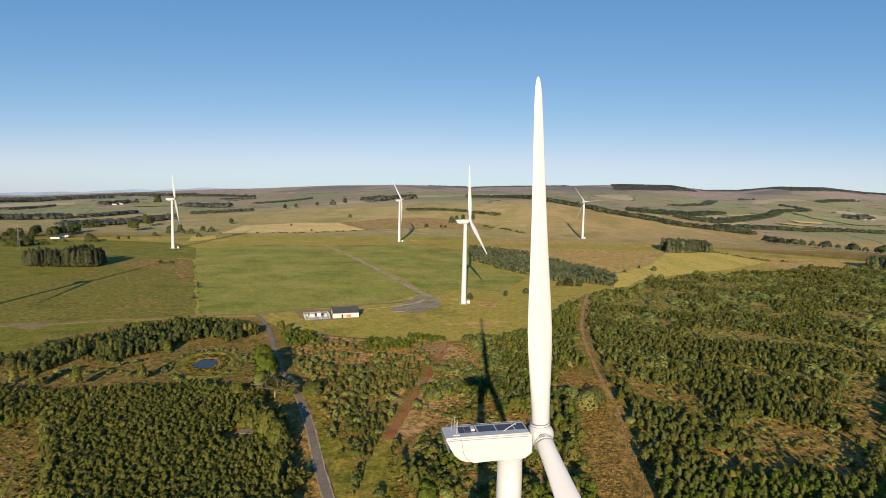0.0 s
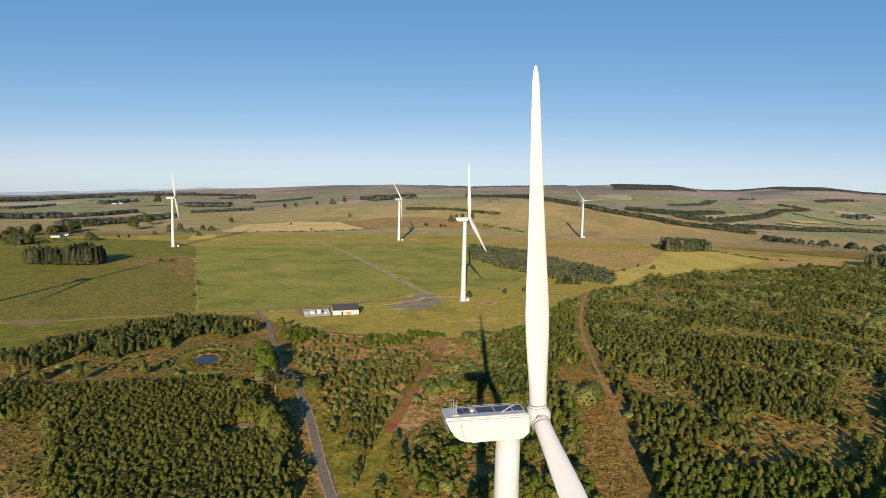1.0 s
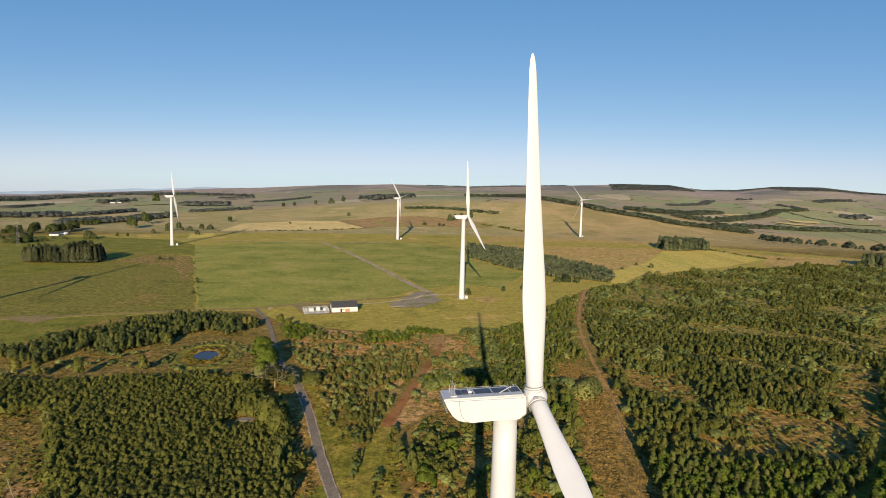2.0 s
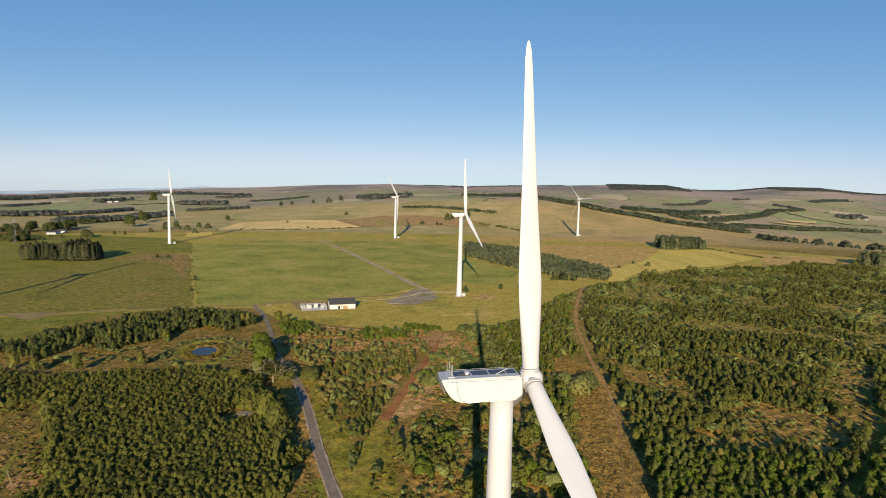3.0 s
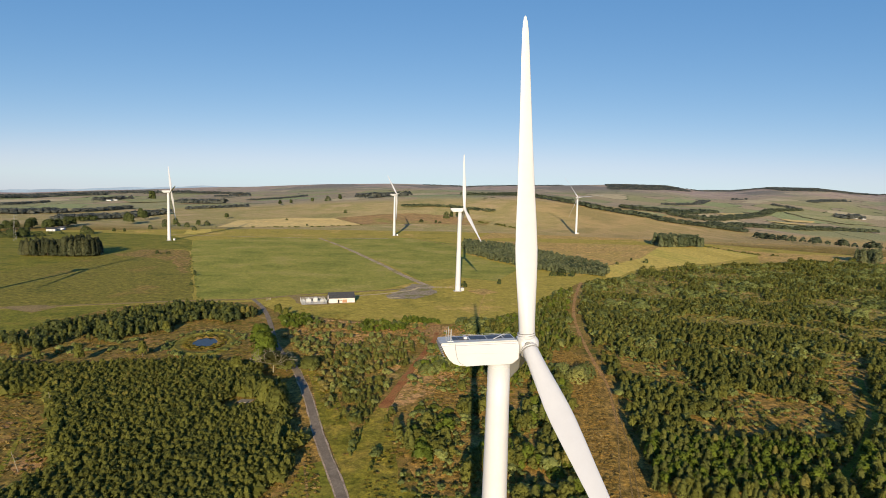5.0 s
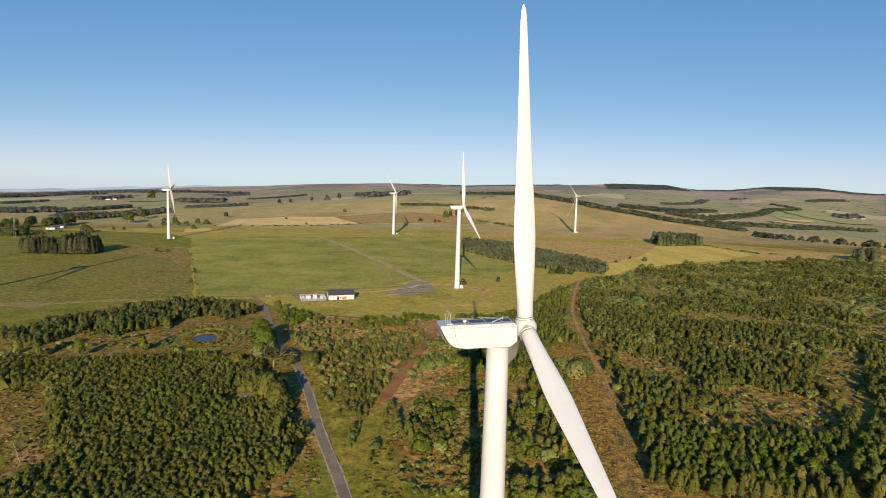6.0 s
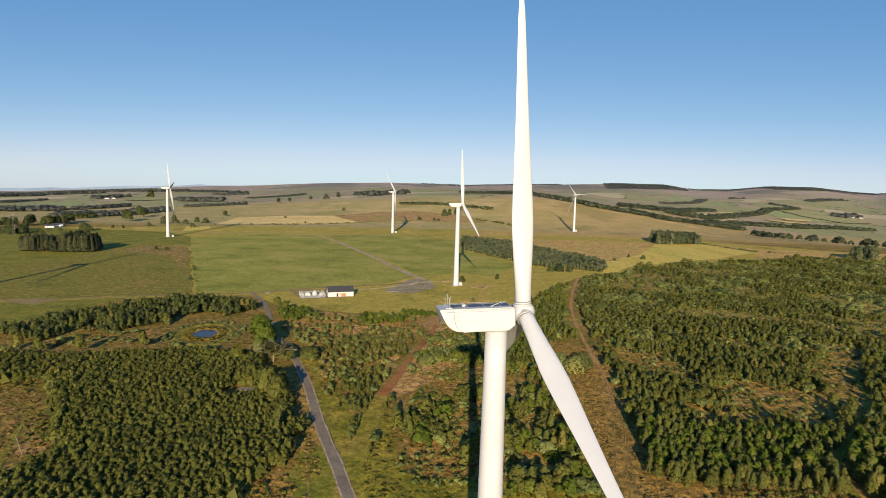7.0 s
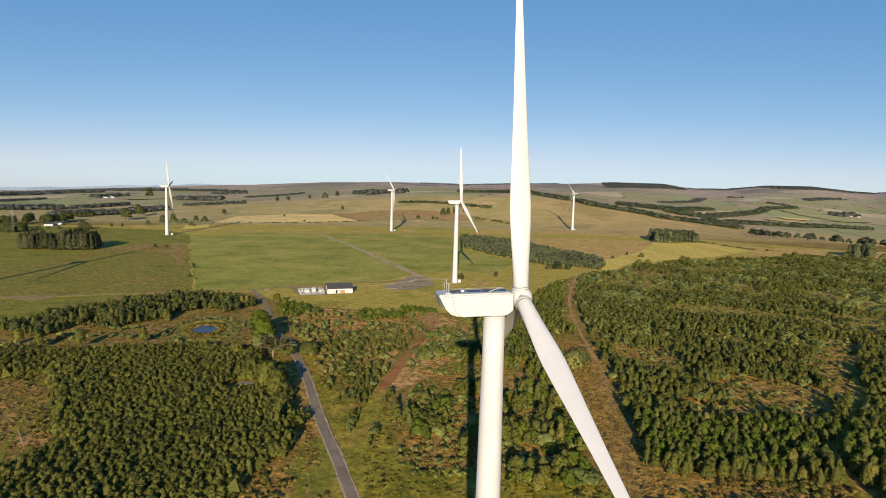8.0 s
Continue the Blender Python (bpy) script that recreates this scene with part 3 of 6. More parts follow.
sheet("open_grass", [(-12, 172), (-12, 230), (2, 300), (16, 348), (40, 363), (62, 400), (60, 300), (46, 250), (44, 205), (40, 150), (30, 146), (-6, 144)], M_HEATH, 0.035, 0,
      "brown heath and rough grass below the turbine", "grass", 1.5)
ribbon("earth_track", [(-7, 322), (-8.5, 303), (-11.5, 285), (-15, 261), (-18.5, 238), (-20.8, 222), (-22.5, 208)], (2.0, 3.9), M_EARTH, 0.14, "scraped strip of bare red earth", "track", 0.4)
sheet("bracken_clearing", [(-4, 338), (8, 342), (12, 322), (10, 290), (4, 262), (-2, 240), (-7, 222), (-16, 208), (-19, 214), (-13, 248), (-8, 285)], M_PALEBRACKEN, 0.06, 0, "pale dead bracken beside the scraped earth", "clearing", 1.5)
ribbon("sand_track", [(-5, 316), (-6.6, 300), (-9.6, 283), (-13, 260), (-16.2, 236), (-18.4, 219), (-20, 205)], (1.6, 2.2), M_PALEBRACKEN, 0.12, "pale trampled margin beside the scraped earth", "track", 0.7)
ribbon("earth_track", [(106, 512), (92, 458), (77, 388), (70, 335), (66, 284), (63.5, 241), (60, 218), (57, 200)], (2.4, 1.0), M_RIDE, 0.12,
       "reddish forest ride with wheel ruts", "track", 0.5)
for rut in ([(66, 258), (63, 243), (61, 222), (58, 206), (53, 183), (46, 154), (41, 130), (36, 105)], [(64, 226), (62, 218), (58, 197), (56, 183), (52, 168), (49, 154), (44, 130), (39, 105)], [(60, 192), (58, 186), (54, 172), (50.6, 154), (46, 130), (41, 105)]):
    ribbon("wheel_rut", rut, 0.4, M_RUT, 0.15, "dark wheel rut through dead bracken", "track", 0.5)
ribbon("grass_path", [(-108, 130), (-113, 142), (-121, 159), (-129, 176), (-134, 185), (-139, 188), (-147, 188)], (1.6, 1.4), M_VERGE, 0.13, "mown green path round a rough hollow", "track", 0.5)
sheet("bare_earth", [(-120, 156), (-117, 165), (-112, 162), (-110, 154), (-113, 150)], M_RIDE, 0.10, 0, "patch of bare reddish earth in the clearing", "clearing", 1.2)
sheet("bare_earth", [(-146, 184), (-138, 185), (-136, 180), (-144, 177)], M_RIDE, 0.11, 0, "patch of trodden sandy earth", "clearing", 1.2)
ribbon("grassy_ride", [(104, 136), (104, 142), (105, 150), (108, 159), (114, 169), (126, 182), (145, 206), (157, 222), (165, 240), (176, 262)], (1.8, 2.4), M_VERGE, 0.13,
       "narrow grassy ride between dark trees", "track", 0.5)
ribbon("gravel_track", [(-182, 842), (-149, 775), (-115, 701), (-64, 580), (-44, 528), (-27, 490), (-14, 462)], (4.6, 5.4), M_GRAVEL, 0.16, "grey gravel track across the pasture", "track", 0.4)
ribbon("gravel_track", [(-330, 318), (-262, 349), (-234, 360), (-193, 377), (-163, 389), (-131, 399), (-103, 419), (-67, 438), (-44, 450), (-30, 463)], 4.0, M_TRACK, 0.14,
       "grey gravel track along the field edge", "track", 0.3)
ribbon("gravel_track", [(-380, 830), (-280, 834), (-182, 842), (-90, 860)], 4.0, M_GRAVEL, 0.14, "faint gravel track past the far turbines", "track", 0.5)
sheet("bare_earth", [(11, 456), (21, 439), (34, 453), (25, 465)], M_MOOR, 0.14, 0, "patch of bare trampled earth in the pasture", "field", 1.5)
ribbon("footpath", [(24, 443), (21, 420), (19, 401), (16, 367), (12, 352)], 0.7, M_MOOR, 0.13, "faint trodden path across the grass", "track", 0.6)
ribbon("footpath", [(-162, 832), (-119, 886), (-82, 908), (-48, 858), (-18, 816), (9, 792)], 2.6, M_RIDE, 0.2, "faint brown track between far turbines", "track", 0.6)
sheet("bare_earth", [(-23, 333), (-14, 348), (-5, 340), (-5, 318), (-13, 308)], M_RIDE, 0.09, 0, "trampled brown earth at the top of the scraped strip", "clearing", 2.0)
sheet("hardstanding", [(-46, 425), (-40, 412), (-25, 417), (-15, 429), (-11, 440), (-11, 450), (-16, 461), (-20, 476), (-31, 480), (-36, 458), (-40, 443)], M_HARD, 0.2, 0, "grey gravel hardstanding at the foot of a turbine", "hardstanding", 2.2)
ribbon("sand_track", [(-68, 420), (-58, 426), (-47, 433), (-37, 443), (-29, 452), (-25, 464)], 2.6, M_SAND, 0.24, "narrow strip of pale sandy ground along the track", "track", 0.5)
sheet("bare_earth", [(-44, 418), (-41, 414), (-34, 417), (-36, 421)], M_SAND, 0.25, 0, "heap of pale spread sand on the hardstanding", "hardstanding", 1.2)
sheet("hardstanding", [(-110, 413), (-102, 417), (-85, 420), (-66, 406), (-64, 397), (-74, 390), (-90, 386), (-99, 390)], M_TRACK, 0.09, 0, "grey gravel apron round the small building", "hardstanding", 1.6)
sheet("bracken_clearing", [(-131, 378), (-123, 381), (-110, 351), (-112, 344), (-118, 350)], M_BRACKEN, 0.14, 0, "patch of reddish dead bracken beside the road", "clearing", 1.5)
sheet("hardstanding", [(-266, 352), (-243, 362), (-232, 356), (-236, 340)], M_TRACK, 0.2, 0, "brownish gravel turning area", "hardstanding", 0.8)
ribbon("road", [(-129, 398), (-115, 372), (-101, 338), (-86, 296), (-77, 275), (-64, 250), (-51, 216), (-39, 180), (-30, 156), (-21, 131), (-10, 100)], 2.65, M_ASPHALT, 0.2,
       "narrow worn grey asphalt road", "road", 0.06)
for s in (-1, 1):
    ribbon("road_edge", [(-64 + 1.55 * s, 250), (-51 + 1.55 * s, 216), (-39 + 1.55 * s, 180), (-30 + 1.55 * s, 156), (-21 + 1.55 * s, 131), (-10 + 1.55 * s, 100)], 0.7, M_GRAVEL, 0.17,
           "pale gravel edge of the road", "road edge", 1.0)

# ---- pond ----
def disc(name, cx, cy, rx, ry, turn, mat, z, n=40, hole=None, bank=0.0, label="", category="", kind="structure"):
    bm = bmesh.new()
    rings = []
    for k, q in enumerate((hole or 0.02, 0.5 * (1 + (hole or 0)), 1.0)):
        ring = []
        for i in range(n):
            a = 2 * math.pi * i / n
            w = 1 + 0.12 * noise.noise((math.cos(a) * 1.3 + cx, math.sin(a) * 1.3, 2.0))
            p = Matrix.Rotation(turn, 2) @ Vector((rx * q * w * math.cos(a), ry * q * w * math.sin(a)))
            ring.append(bm.verts.new((cx + p.x, cy + p.y, z + (bank if k == 1 else 0))))
        rings.append(ring)
    for a, b in zip(rings, rings[1:]):
        for i in range(n):
            bm.faces.new((a[i], a[(i + 1) % n], b[(i + 1) % n], b[i]))
    if not hole:
        bm.faces.new(rings[0])
    return tagged(part(name, bm, mat), label, category, "", kind)


disc("pond_bank", -117, 287, 14, 24, 0.25, M_DRYGRASS, 0.05, 48, 0.70, 0.5, "raised grassy bank round the pond", "bank")
disc("pond_rim", -117, 287.5, 8.6, 13.0, 0.25, M_HEATH, 0.3, 48, 0.6, 0.5, "brown reedy rim of the pond", "bank")
disc("pond", -117, 287.5, 5.7, 8.6, 0.25, M_WATER, 0.36, 48, None, 0, "small still pond that mirrors the sky", "pond")

disc("small_pool", -137, 174, 1.6, 2.2, 0.4, M_WATER, 0.15, 32, None, 0, "small dark pool in the clearing", "pond")

# ---- wind turbines ----
BLADE = ((1.0, 1.9, 1.9), (1.6, 1.95, 1.95), (3.0, 2.0, 1.8), (5.0, 2.2, 1.45), (7.5, 2.5, 1.1), (10.0, 2.74, 0.85), (12.0, 2.78, 0.72), (15.0, 2.55, 0.6), (18.5, 2.2, 0.5), (24.5, 1.68, 0.36),
         (30.5, 1.28, 0.26), (35.0, 1.0, 0.19), (37.5, 0.8, 0.14), (38.7, 0.58, 0.1), (39.3, 0.32, 0.06), (39.5, 0.1, 0.03))
HUB_H = 60.0


def blade_mesh():
    bm = bmesh.new()
    rings = []
    for s, c, th in BLADE:
        k = min(1.0, max(0.0, (s - 3.0) / 7.0))
        ring = []
        for i in range(28):
            a = 2 * math.pi * i / 28
            x = 0.5 * c * math.cos(a)
            y = 0.5 * th * math.sin(a) * (1 - 0.45 * k * (0.5 - 0.5 * math.cos(a)) * 1.0)
            tw = radians(6) * k * (1 - s / 40)
            ring.append(bm.verts.new((x * math.cos(tw) - y * math.sin(tw), x * math.sin(tw) + y * math.cos(tw), s)))
        rings.append(ring)
    for a, b in zip(rings, rings[1:]):
        for i in range(28):
            bm.faces.new((a[i], a[(i + 1) % 28], b[(i + 1) % 28], b[i]))
    bm.faces.new(rings[0][::-1])
    bm.faces.new(rings[-1])
    me = bpy.data.meshes.new("blade")
    bmesh.ops.recalc_face_normals(bm, faces=bm.faces)
    bm.to_mesh(me)
    bm.free()
    me.materials.append(M_WHITE)
    me.shade_smooth()
    return me


BLADE_ME = blade_mesh()
NAC = ((1.75, 0.93), (1.9, 0.75), (1.97, 0.45), (1.97, -1.1), (1.88, -1.28), (1.25, -1.74), (0.9, -1.82), (-4.3, -1.93), (-5.1, -1.88), (-5.75, -1.66), (-6.35, -1.15), (-6.85, -0.35), (-7.25, 0.45), (-7.35, 0.70))


def nacelle_body():
    bm = bmesh.new()
    a = [bm.verts.new((x, -1.7, z)) for x, z in NAC]
    b = [bm.verts.new((x, 1.7, z)) for x, z in NAC]
    n = len(NAC)
    for i in range(n):
        bm.faces.new((a[i], a[(i + 1) % n], b[(i + 1) % n], b[i]))
    sides = [bm.faces.new(a[::-1]), bm.faces.new(b)]
    edges = [e for f in sides for e in f.edges]
    bmesh.ops.bevel(bm, geom=edges, offset=0.22, segments=4, affect="EDGES")
    return bm


def seam(bm, pts, y, w=0.05):
    """A raised sealing strip along (x, z) points on a side of the nacelle."""
    for (x0, z0), (x1, z1) in zip(pts, pts[1:]):
        rod(bm, (x0, y, z0), (x1, y, z1), w / 2, 5)


def ring_at(r, z, w, m, seg=36):
    return lathe(((r - 0.03, z - w), (r + 0.025, z - w), (r + 0.025, z + w), (r - 0.03, z + w)), seg, m)


def turbine(x, y, z, yaw, phase, label, near=False):
    base = new("wind_turbine")
    base.matrix_world = pose(x, y, z, 0, 0, 0)
    tagged(base, label, "wind turbine", "wind turbines")
    seg = 48 if near else 24
    prof = [(2.05, 0.0), (2.05, 0.25), (2.0, 0.26)]
    for h in range(1, 13):
        prof.append((2.0 - (2.0 - 1.33) * h / 12, 57.9 * h / 12))
    part("tower", lathe(prof, seg), M_TOWER, base, "tapered white steel tube", True)
    part("foundation", lathe(((3.6, -0.3), (3.6, 0.18), (3.45, 0.24)), 24), M_CONC, base, "round concrete foundation")
    bm = rounded(-0.45, 0.45, -2.12, -1.9, 0.9, 3.1, 0.05)
    part("door", bm, M_GREY, base, "grey steel tower door")
    for h in (19.3, 38.6, 57.6):
        part("flange", lathe(((1.0, h - 0.09), (2.0 - 0.67 * h / 57.9 + 0.025, h - 0.09), (2.0 - 0.67 * h / 57.9 + 0.025, h + 0.09), (1.0, h + 0.09)), seg), M_TOWER, base, "welded flange")
    head = Matrix.Translation((0, 0, HUB_H)) @ Matrix.Rotation(radians(yaw), 4, "Z")

    def put(name, bm, mat, parent, lab="", sm=False, tilt=False):
        pitch = SLOPE if name in ("roof_tray", "roof_mat", "hatch", "hatch_lid", "rail", "mast_foot", "instrument_mast", "wind_sensor", "mast_brace") or "roof" in lab else Matrix()
        bm.transform(head @ (TILTED if tilt else pitch))
        return part(name, bm, mat, parent, lab, sm)

    SLOPE = Matrix(((1, 0, 0, 0), (0, 1, 0, 0), (0.03, 0, 1, -0.06), (0, 0, 0, 1)))
    CONE = Matrix.Rotation(radians(3.0), 4, "Y") @ Matrix.Diagonal((1, 1, 0.962 if near else 1.0, 1))
    TILTED = Matrix.Translation((3.35, 0, 0.2)) @ Matrix.Rotation(radians(-5.6), 4, "Y")
    body = put("nacelle", nacelle_body(), M_WHITE, base, "white fibreglass nacelle")
    if near:
        bm = bmesh.new()
        bm.free()
        for s in (-1, 1):
            for pts, yy, w, m, lab in ((((-5.72, 0.75), (-5.64, 0.1), (-5.5, -0.7), (-5.32, -1.2), (-5.05, -1.55), (-4.7, -1.72)), 1.705, 0.06, M_SEAM, "grey rubber seam of the rear hood"),
                                       (((-5.5, -0.45), (1.85, -0.42)), 1.702, 0.045, M_GREY, "thin horizontal panel joint"),
                                       (((-6.8, 0.93), (1.7, 0.93)), 1.67, 0.05, M_GREY, "thin grey joint below the roof"),
                                       (((1.85, 0.8), (1.95, 0.4), (1.95, -1.12), (1.25, -1.7)), 1.6, 0.06, M_SEAM, "dark seal round the nose of the nacelle")):
                bm = bmesh.new()
                seam(bm, pts, yy * s, w)
                put("seam", bm, m, body, lab)
        for k in range(6):
            zz = 0.42 - 0.24 * k
            xx = -7.34 + 0.09 * k
            bm = boxes((xx - 0.12, xx + 0.06, -1.35, 1.35, zz - 0.035, zz + 0.035))
            put("louvre_slat", bm, M_SEAM, body, "dark louvre slat in the rear of the nacelle")
        roof = put("roof_tray", boxes((-7.25, 1.65, -1.5, 1.5, 0.97, 1.09)), M_GREY, base, "light grey flat nacelle roof")
        for x0, x1 in ((-5.75, -5.1), (-5.05, -3.85), (-3.65, -1.75), (-1.6, 0.25), (0.4, 1.5)):
            for y0, y1 in ((-0.5, 1.12),):
                put("roof_mat", boxes((x0, x1, y0, y1, 1.085, 1.11)), M_PANEL, roof, "dark anti-slip roof panel")
        put("hatch", rounded(-5.0, -4.4, -0.25, 0.75, 1.1, 1.2, 0.03), M_PANEL, roof, "dark roof hatch")
        bm = rounded(-4.42, -4.02, -0.3, 0.7, 1.1, 1.38, 0.06)
        put("hatch_lid", bm, M_WHITE, roof, "white raised hatch cover")
        bm = bmesh.new()
        rod(bm, (-0.95, -0.75, 1.16), (0.7, 0.75, 1.3), 0.06)
        rod(bm, (-0.95, -0.75, 1.1), (-0.95, -0.75, 1.2), 0.04)
        rod(bm, (0.7, 0.75, 1.1), (0.7, 0.75, 1.34), 0.04)
        put("rail", bm, M_WHITE, roof, "white grab bar across the roof")
        for s in (1,):
            bm = bmesh.new()
            rod(bm, (-6.3, 1.38 * s, 1.24), (1.5, 1.38 * s, 1.24), 0.016)
            for k in range(6):
                rod(bm, (-6.3 + 1.5 * k, 1.38 * s, 1.05), (-6.3 + 1.5 * k, 1.38 * s, 1.24), 0.016)
            put("rail", bm, M_STEEL, roof, "low galvanised roof rail")
        bm = boxes((-6.5, -5.8, -1.0, 1.0, 1.09, 1.16))
        put("mast_foot", bm, M_GREY, roof, "grey mounting plate")
        for mx, my, mh in ((-6.1, -0.75, 1.25), (-6.25, -0.1, 1.6), (-5.95, -0.4, 1.35), (-6.45, 0.2, 1.1)):
            bm = bmesh.new()
            rod(bm, (mx, my, 1.1), (mx, my, 1.1 + mh), 0.024)
            mast = put("instrument_mast", bm, M_STEEL, base, "thin steel instrument mast")
            bm = bmesh.new()
            rod(bm, (mx - 0.2, my, 0.9 + mh), (mx, my, 0.9 + mh), 0.016)
            rod(bm, (mx - 0.2, my, 0.9 + mh), (mx - 0.2, my, 1.08 + mh), 0.035)
            put("wind_sensor", bm, M_SEAM, mast, "small wind sensor")
        for k in range(4):
            bm = bmesh.new()
            rod(bm, (-6.1, -0.75, 1.35 + 0.25 * k), (-5.95, -0.4, 1.35 + 0.25 * k), 0.014)
            put("mast_brace", bm, M_STEEL, roof, "thin steel brace between masts")
    # hub and rotor
    neck = Matrix.Rotation(radians(90), 4, "Y")
    put("hub_neck", lathe(((1.05, -1.15), (1.15, -0.7), (1.15, -0.2)), 32, neck), M_GREY, base, "grey collar behind the hub", True, True)
    hub = put("hub", lathe(((0.95, -0.85), (1.2, -0.7), (1.27, 0.0), (1.2, 0.6), (0.95, 1.05), (0.5, 1.35), (0.05, 1.45)), 36, neck), M_WHITE, base, "rounded white hub", True, True)
    if near:
        bm = lathe(((0.30, -0.12), (0.36, -0.12), (0.36, 0.03), (0.30, 0.03)), 24, Matrix.Translation((-0.25, -1.42, 0.25)) @ Matrix.Rotation(radians(90), 4, "X"))
        put("hub_hatch", bm, M_SEAM, hub, "round hatch rim on the hub", False, True)
    for k in range(3):
        turn = Matrix.Rotation(radians(phase + 120 * k), 4, "X")
        put("root_collar", lathe(((1.02, 0.6), (1.06, 1.0), (1.06, 1.3), (1.0, 1.32)), 32, turn), M_WHITE, base, "white blade-root collar", True, True)
        if near:
            for zz in (1.12, 1.36):
                put("root_ring", ring_at(1.06, zz, 0.035, turn), M_SEAM, hub, "dark ring at the blade root", False, True)
        ob = new("blade", BLADE_ME)
        ob.parent = base
        ob.matrix_basis = head @ TILTED @ turn @ CONE
        tagged(ob, "long tapered white rotor blade")
    return base


turbine(6.27, 67.8, 0, 10.5, 0, "white three-bladed wind turbine standing in scrub woodland", True)
turbine(4.15, 453.5, 0, 13, 2, "white wind turbine beside the gravel hardstanding")
turbine(-347, 756, 0, 29, 80, "white wind turbine standing at the field edge")
turbine(-87, 910, 0, 35, 75, "white wind turbine in grazed pasture")
turbine(199, 1028, float(land(199, 1028)), 68, 84, "white wind turbine turned square to the view on brown moor")
turbine(-309, 296, 0, 30, 0, "white wind turbine whose long shadow crosses the pasture")


def kiosk(x, y, turn):
    k = new("transformer_kiosk")
    k.matrix_world = pose(x, y, float(land(x, y)), 0, 0, turn)
    tagged(k, "small white transformer cabinet beside a turbine tower", "cabinet", "transformer kiosks")
    part("body", rounded(-1.1, 1.1, -0.9, 0.9, 0.15, 2.2, 0.06), M_WHITE, k)
    part("roof", rounded(-1.2, 1.2, -1.0, 1.0, 2.18, 2.36, 0.05), M_GREY, k, "light grey lid")
    part("plinth", boxes((-1.5, 1.5, -1.3, 1.3, 0, 0.2)), M_CONC, k, "concrete plinth")
    for s in (-0.6, 0.6):
        part("door", boxes((s * 0.85 - 0.45, s * 0.85 + 0.45, -0.94, -0.88, 0.3, 2.0)), M_GREY, k, "grey louvred door")


kiosk(7.4, 454.5, 20)
kiosk(-82.5, 913, 0)
kiosk(-341.6, 758, 0)
kiosk(203, 1031, 0)


# ---- control building and switchyard ----
def control_building():
    b = new("control_building")
    b.matrix_world = pose(-72.0, 399, 0, 0, 0, 20)
    tagged(b, "small cream-plastered building with a dark slate gable roof", "building")
    bm = bmesh.new()
    L, W, E, R = 8.2, 3.8, 3.3, 6.3
    pts = [(-W, 0.0), (W, 0.0), (W, E), (0.0, R - 0.1), (-W, E)]
    a = [bm.verts.new((-L, y, z)) for y, z in pts]
    c = [bm.verts.new((L, y, z)) for y, z in pts]
    for i in range(5):
        bm.faces.new((a[i], a[(i + 1) % 5], c[(i + 1) % 5], c[i]))
    bm.faces.new(a[::-1])
    bm.faces.new(c)
    part("wall", bm, M_STUCCO, b, "cream plastered walls")
    for s in (-1, 1):
        bm = bmesh.new()
        sl = (R - E) / W
        q = [(-L - 0.3, (W + 0.35) * s, E - 0.35 * sl), (L + 0.3, (W + 0.35) * s, E - 0.35 * sl), (L + 0.3, 0, R), (-L - 0.3, 0, R)]
        lo = [bm.verts.new(v) for v in q]
        hi = [bm.verts.new((v[0], v[1], v[2] + 0.16)) for v in q]
        bm.faces.new(lo)
        bm.faces.new(hi)
        for i in range(4):
            bm.faces.new((lo[i], lo[(i + 1) % 4], hi[(i + 1) % 4], hi[i]))
        roof = part("roof", bm, M_SLATE, b, "dark slate roof slope")
        for k in range(1, 9):
            f = k / 9
            yy, zz = (W + 0.35) * s * (1 - f), (E - 0.35 * sl) * (1 - f) + R * f + 0.165
            part("slate_course", boxes((-L - 0.3, L + 0.3, yy - 0.06, yy + 0.06, zz - 0.02, zz + 0.035)), M_SLATE, roof)
    part("ridge", boxes((-L - 0.3, L + 0.3, -0.14, 0.14, R + 0.08, R + 0.24)), M_SLATE, b, "dark ridge tiles")
    for s in (-1, 1):
        bm = bmesh.new()
        rod(bm, (-L - 0.3, (W + 0.4) * s, E - 0.1), (L + 0.3, (W + 0.4) * s, E - 0.1), 0.08)
        part("gutter", bm, M_SEAM, b, "dark gutter")
    part("door", boxes((-2.9, -1.7, -W - 0.06, -W + 0.05, 0.05, 2.3)), M_GLASSDARK, b, "dark doorway")
    part("garage_door", boxes((0.2, 3.2, -W - 0.06, -W + 0.05, 0.05, 2.2)), M_WOODDOOR, b, "brown wooden double door")
    part("window", boxes((-1.0, -0.4, -W - 0.05, -W + 0.05, 1.2, 2.2)), M_GLASSDARK, b, "small dark window")
    part("window", boxes((-L - 0.05, -L + 0.05, -0.7, 0.7, 1.2, 2.3)), M_GLASSDARK, b, "small gable window")
    part("plinth", boxes((-L - 0.1, L + 0.1, -W - 0.1, W + 0.1, -0.1, 0.25)), M_CONC, b, "concrete plinth")


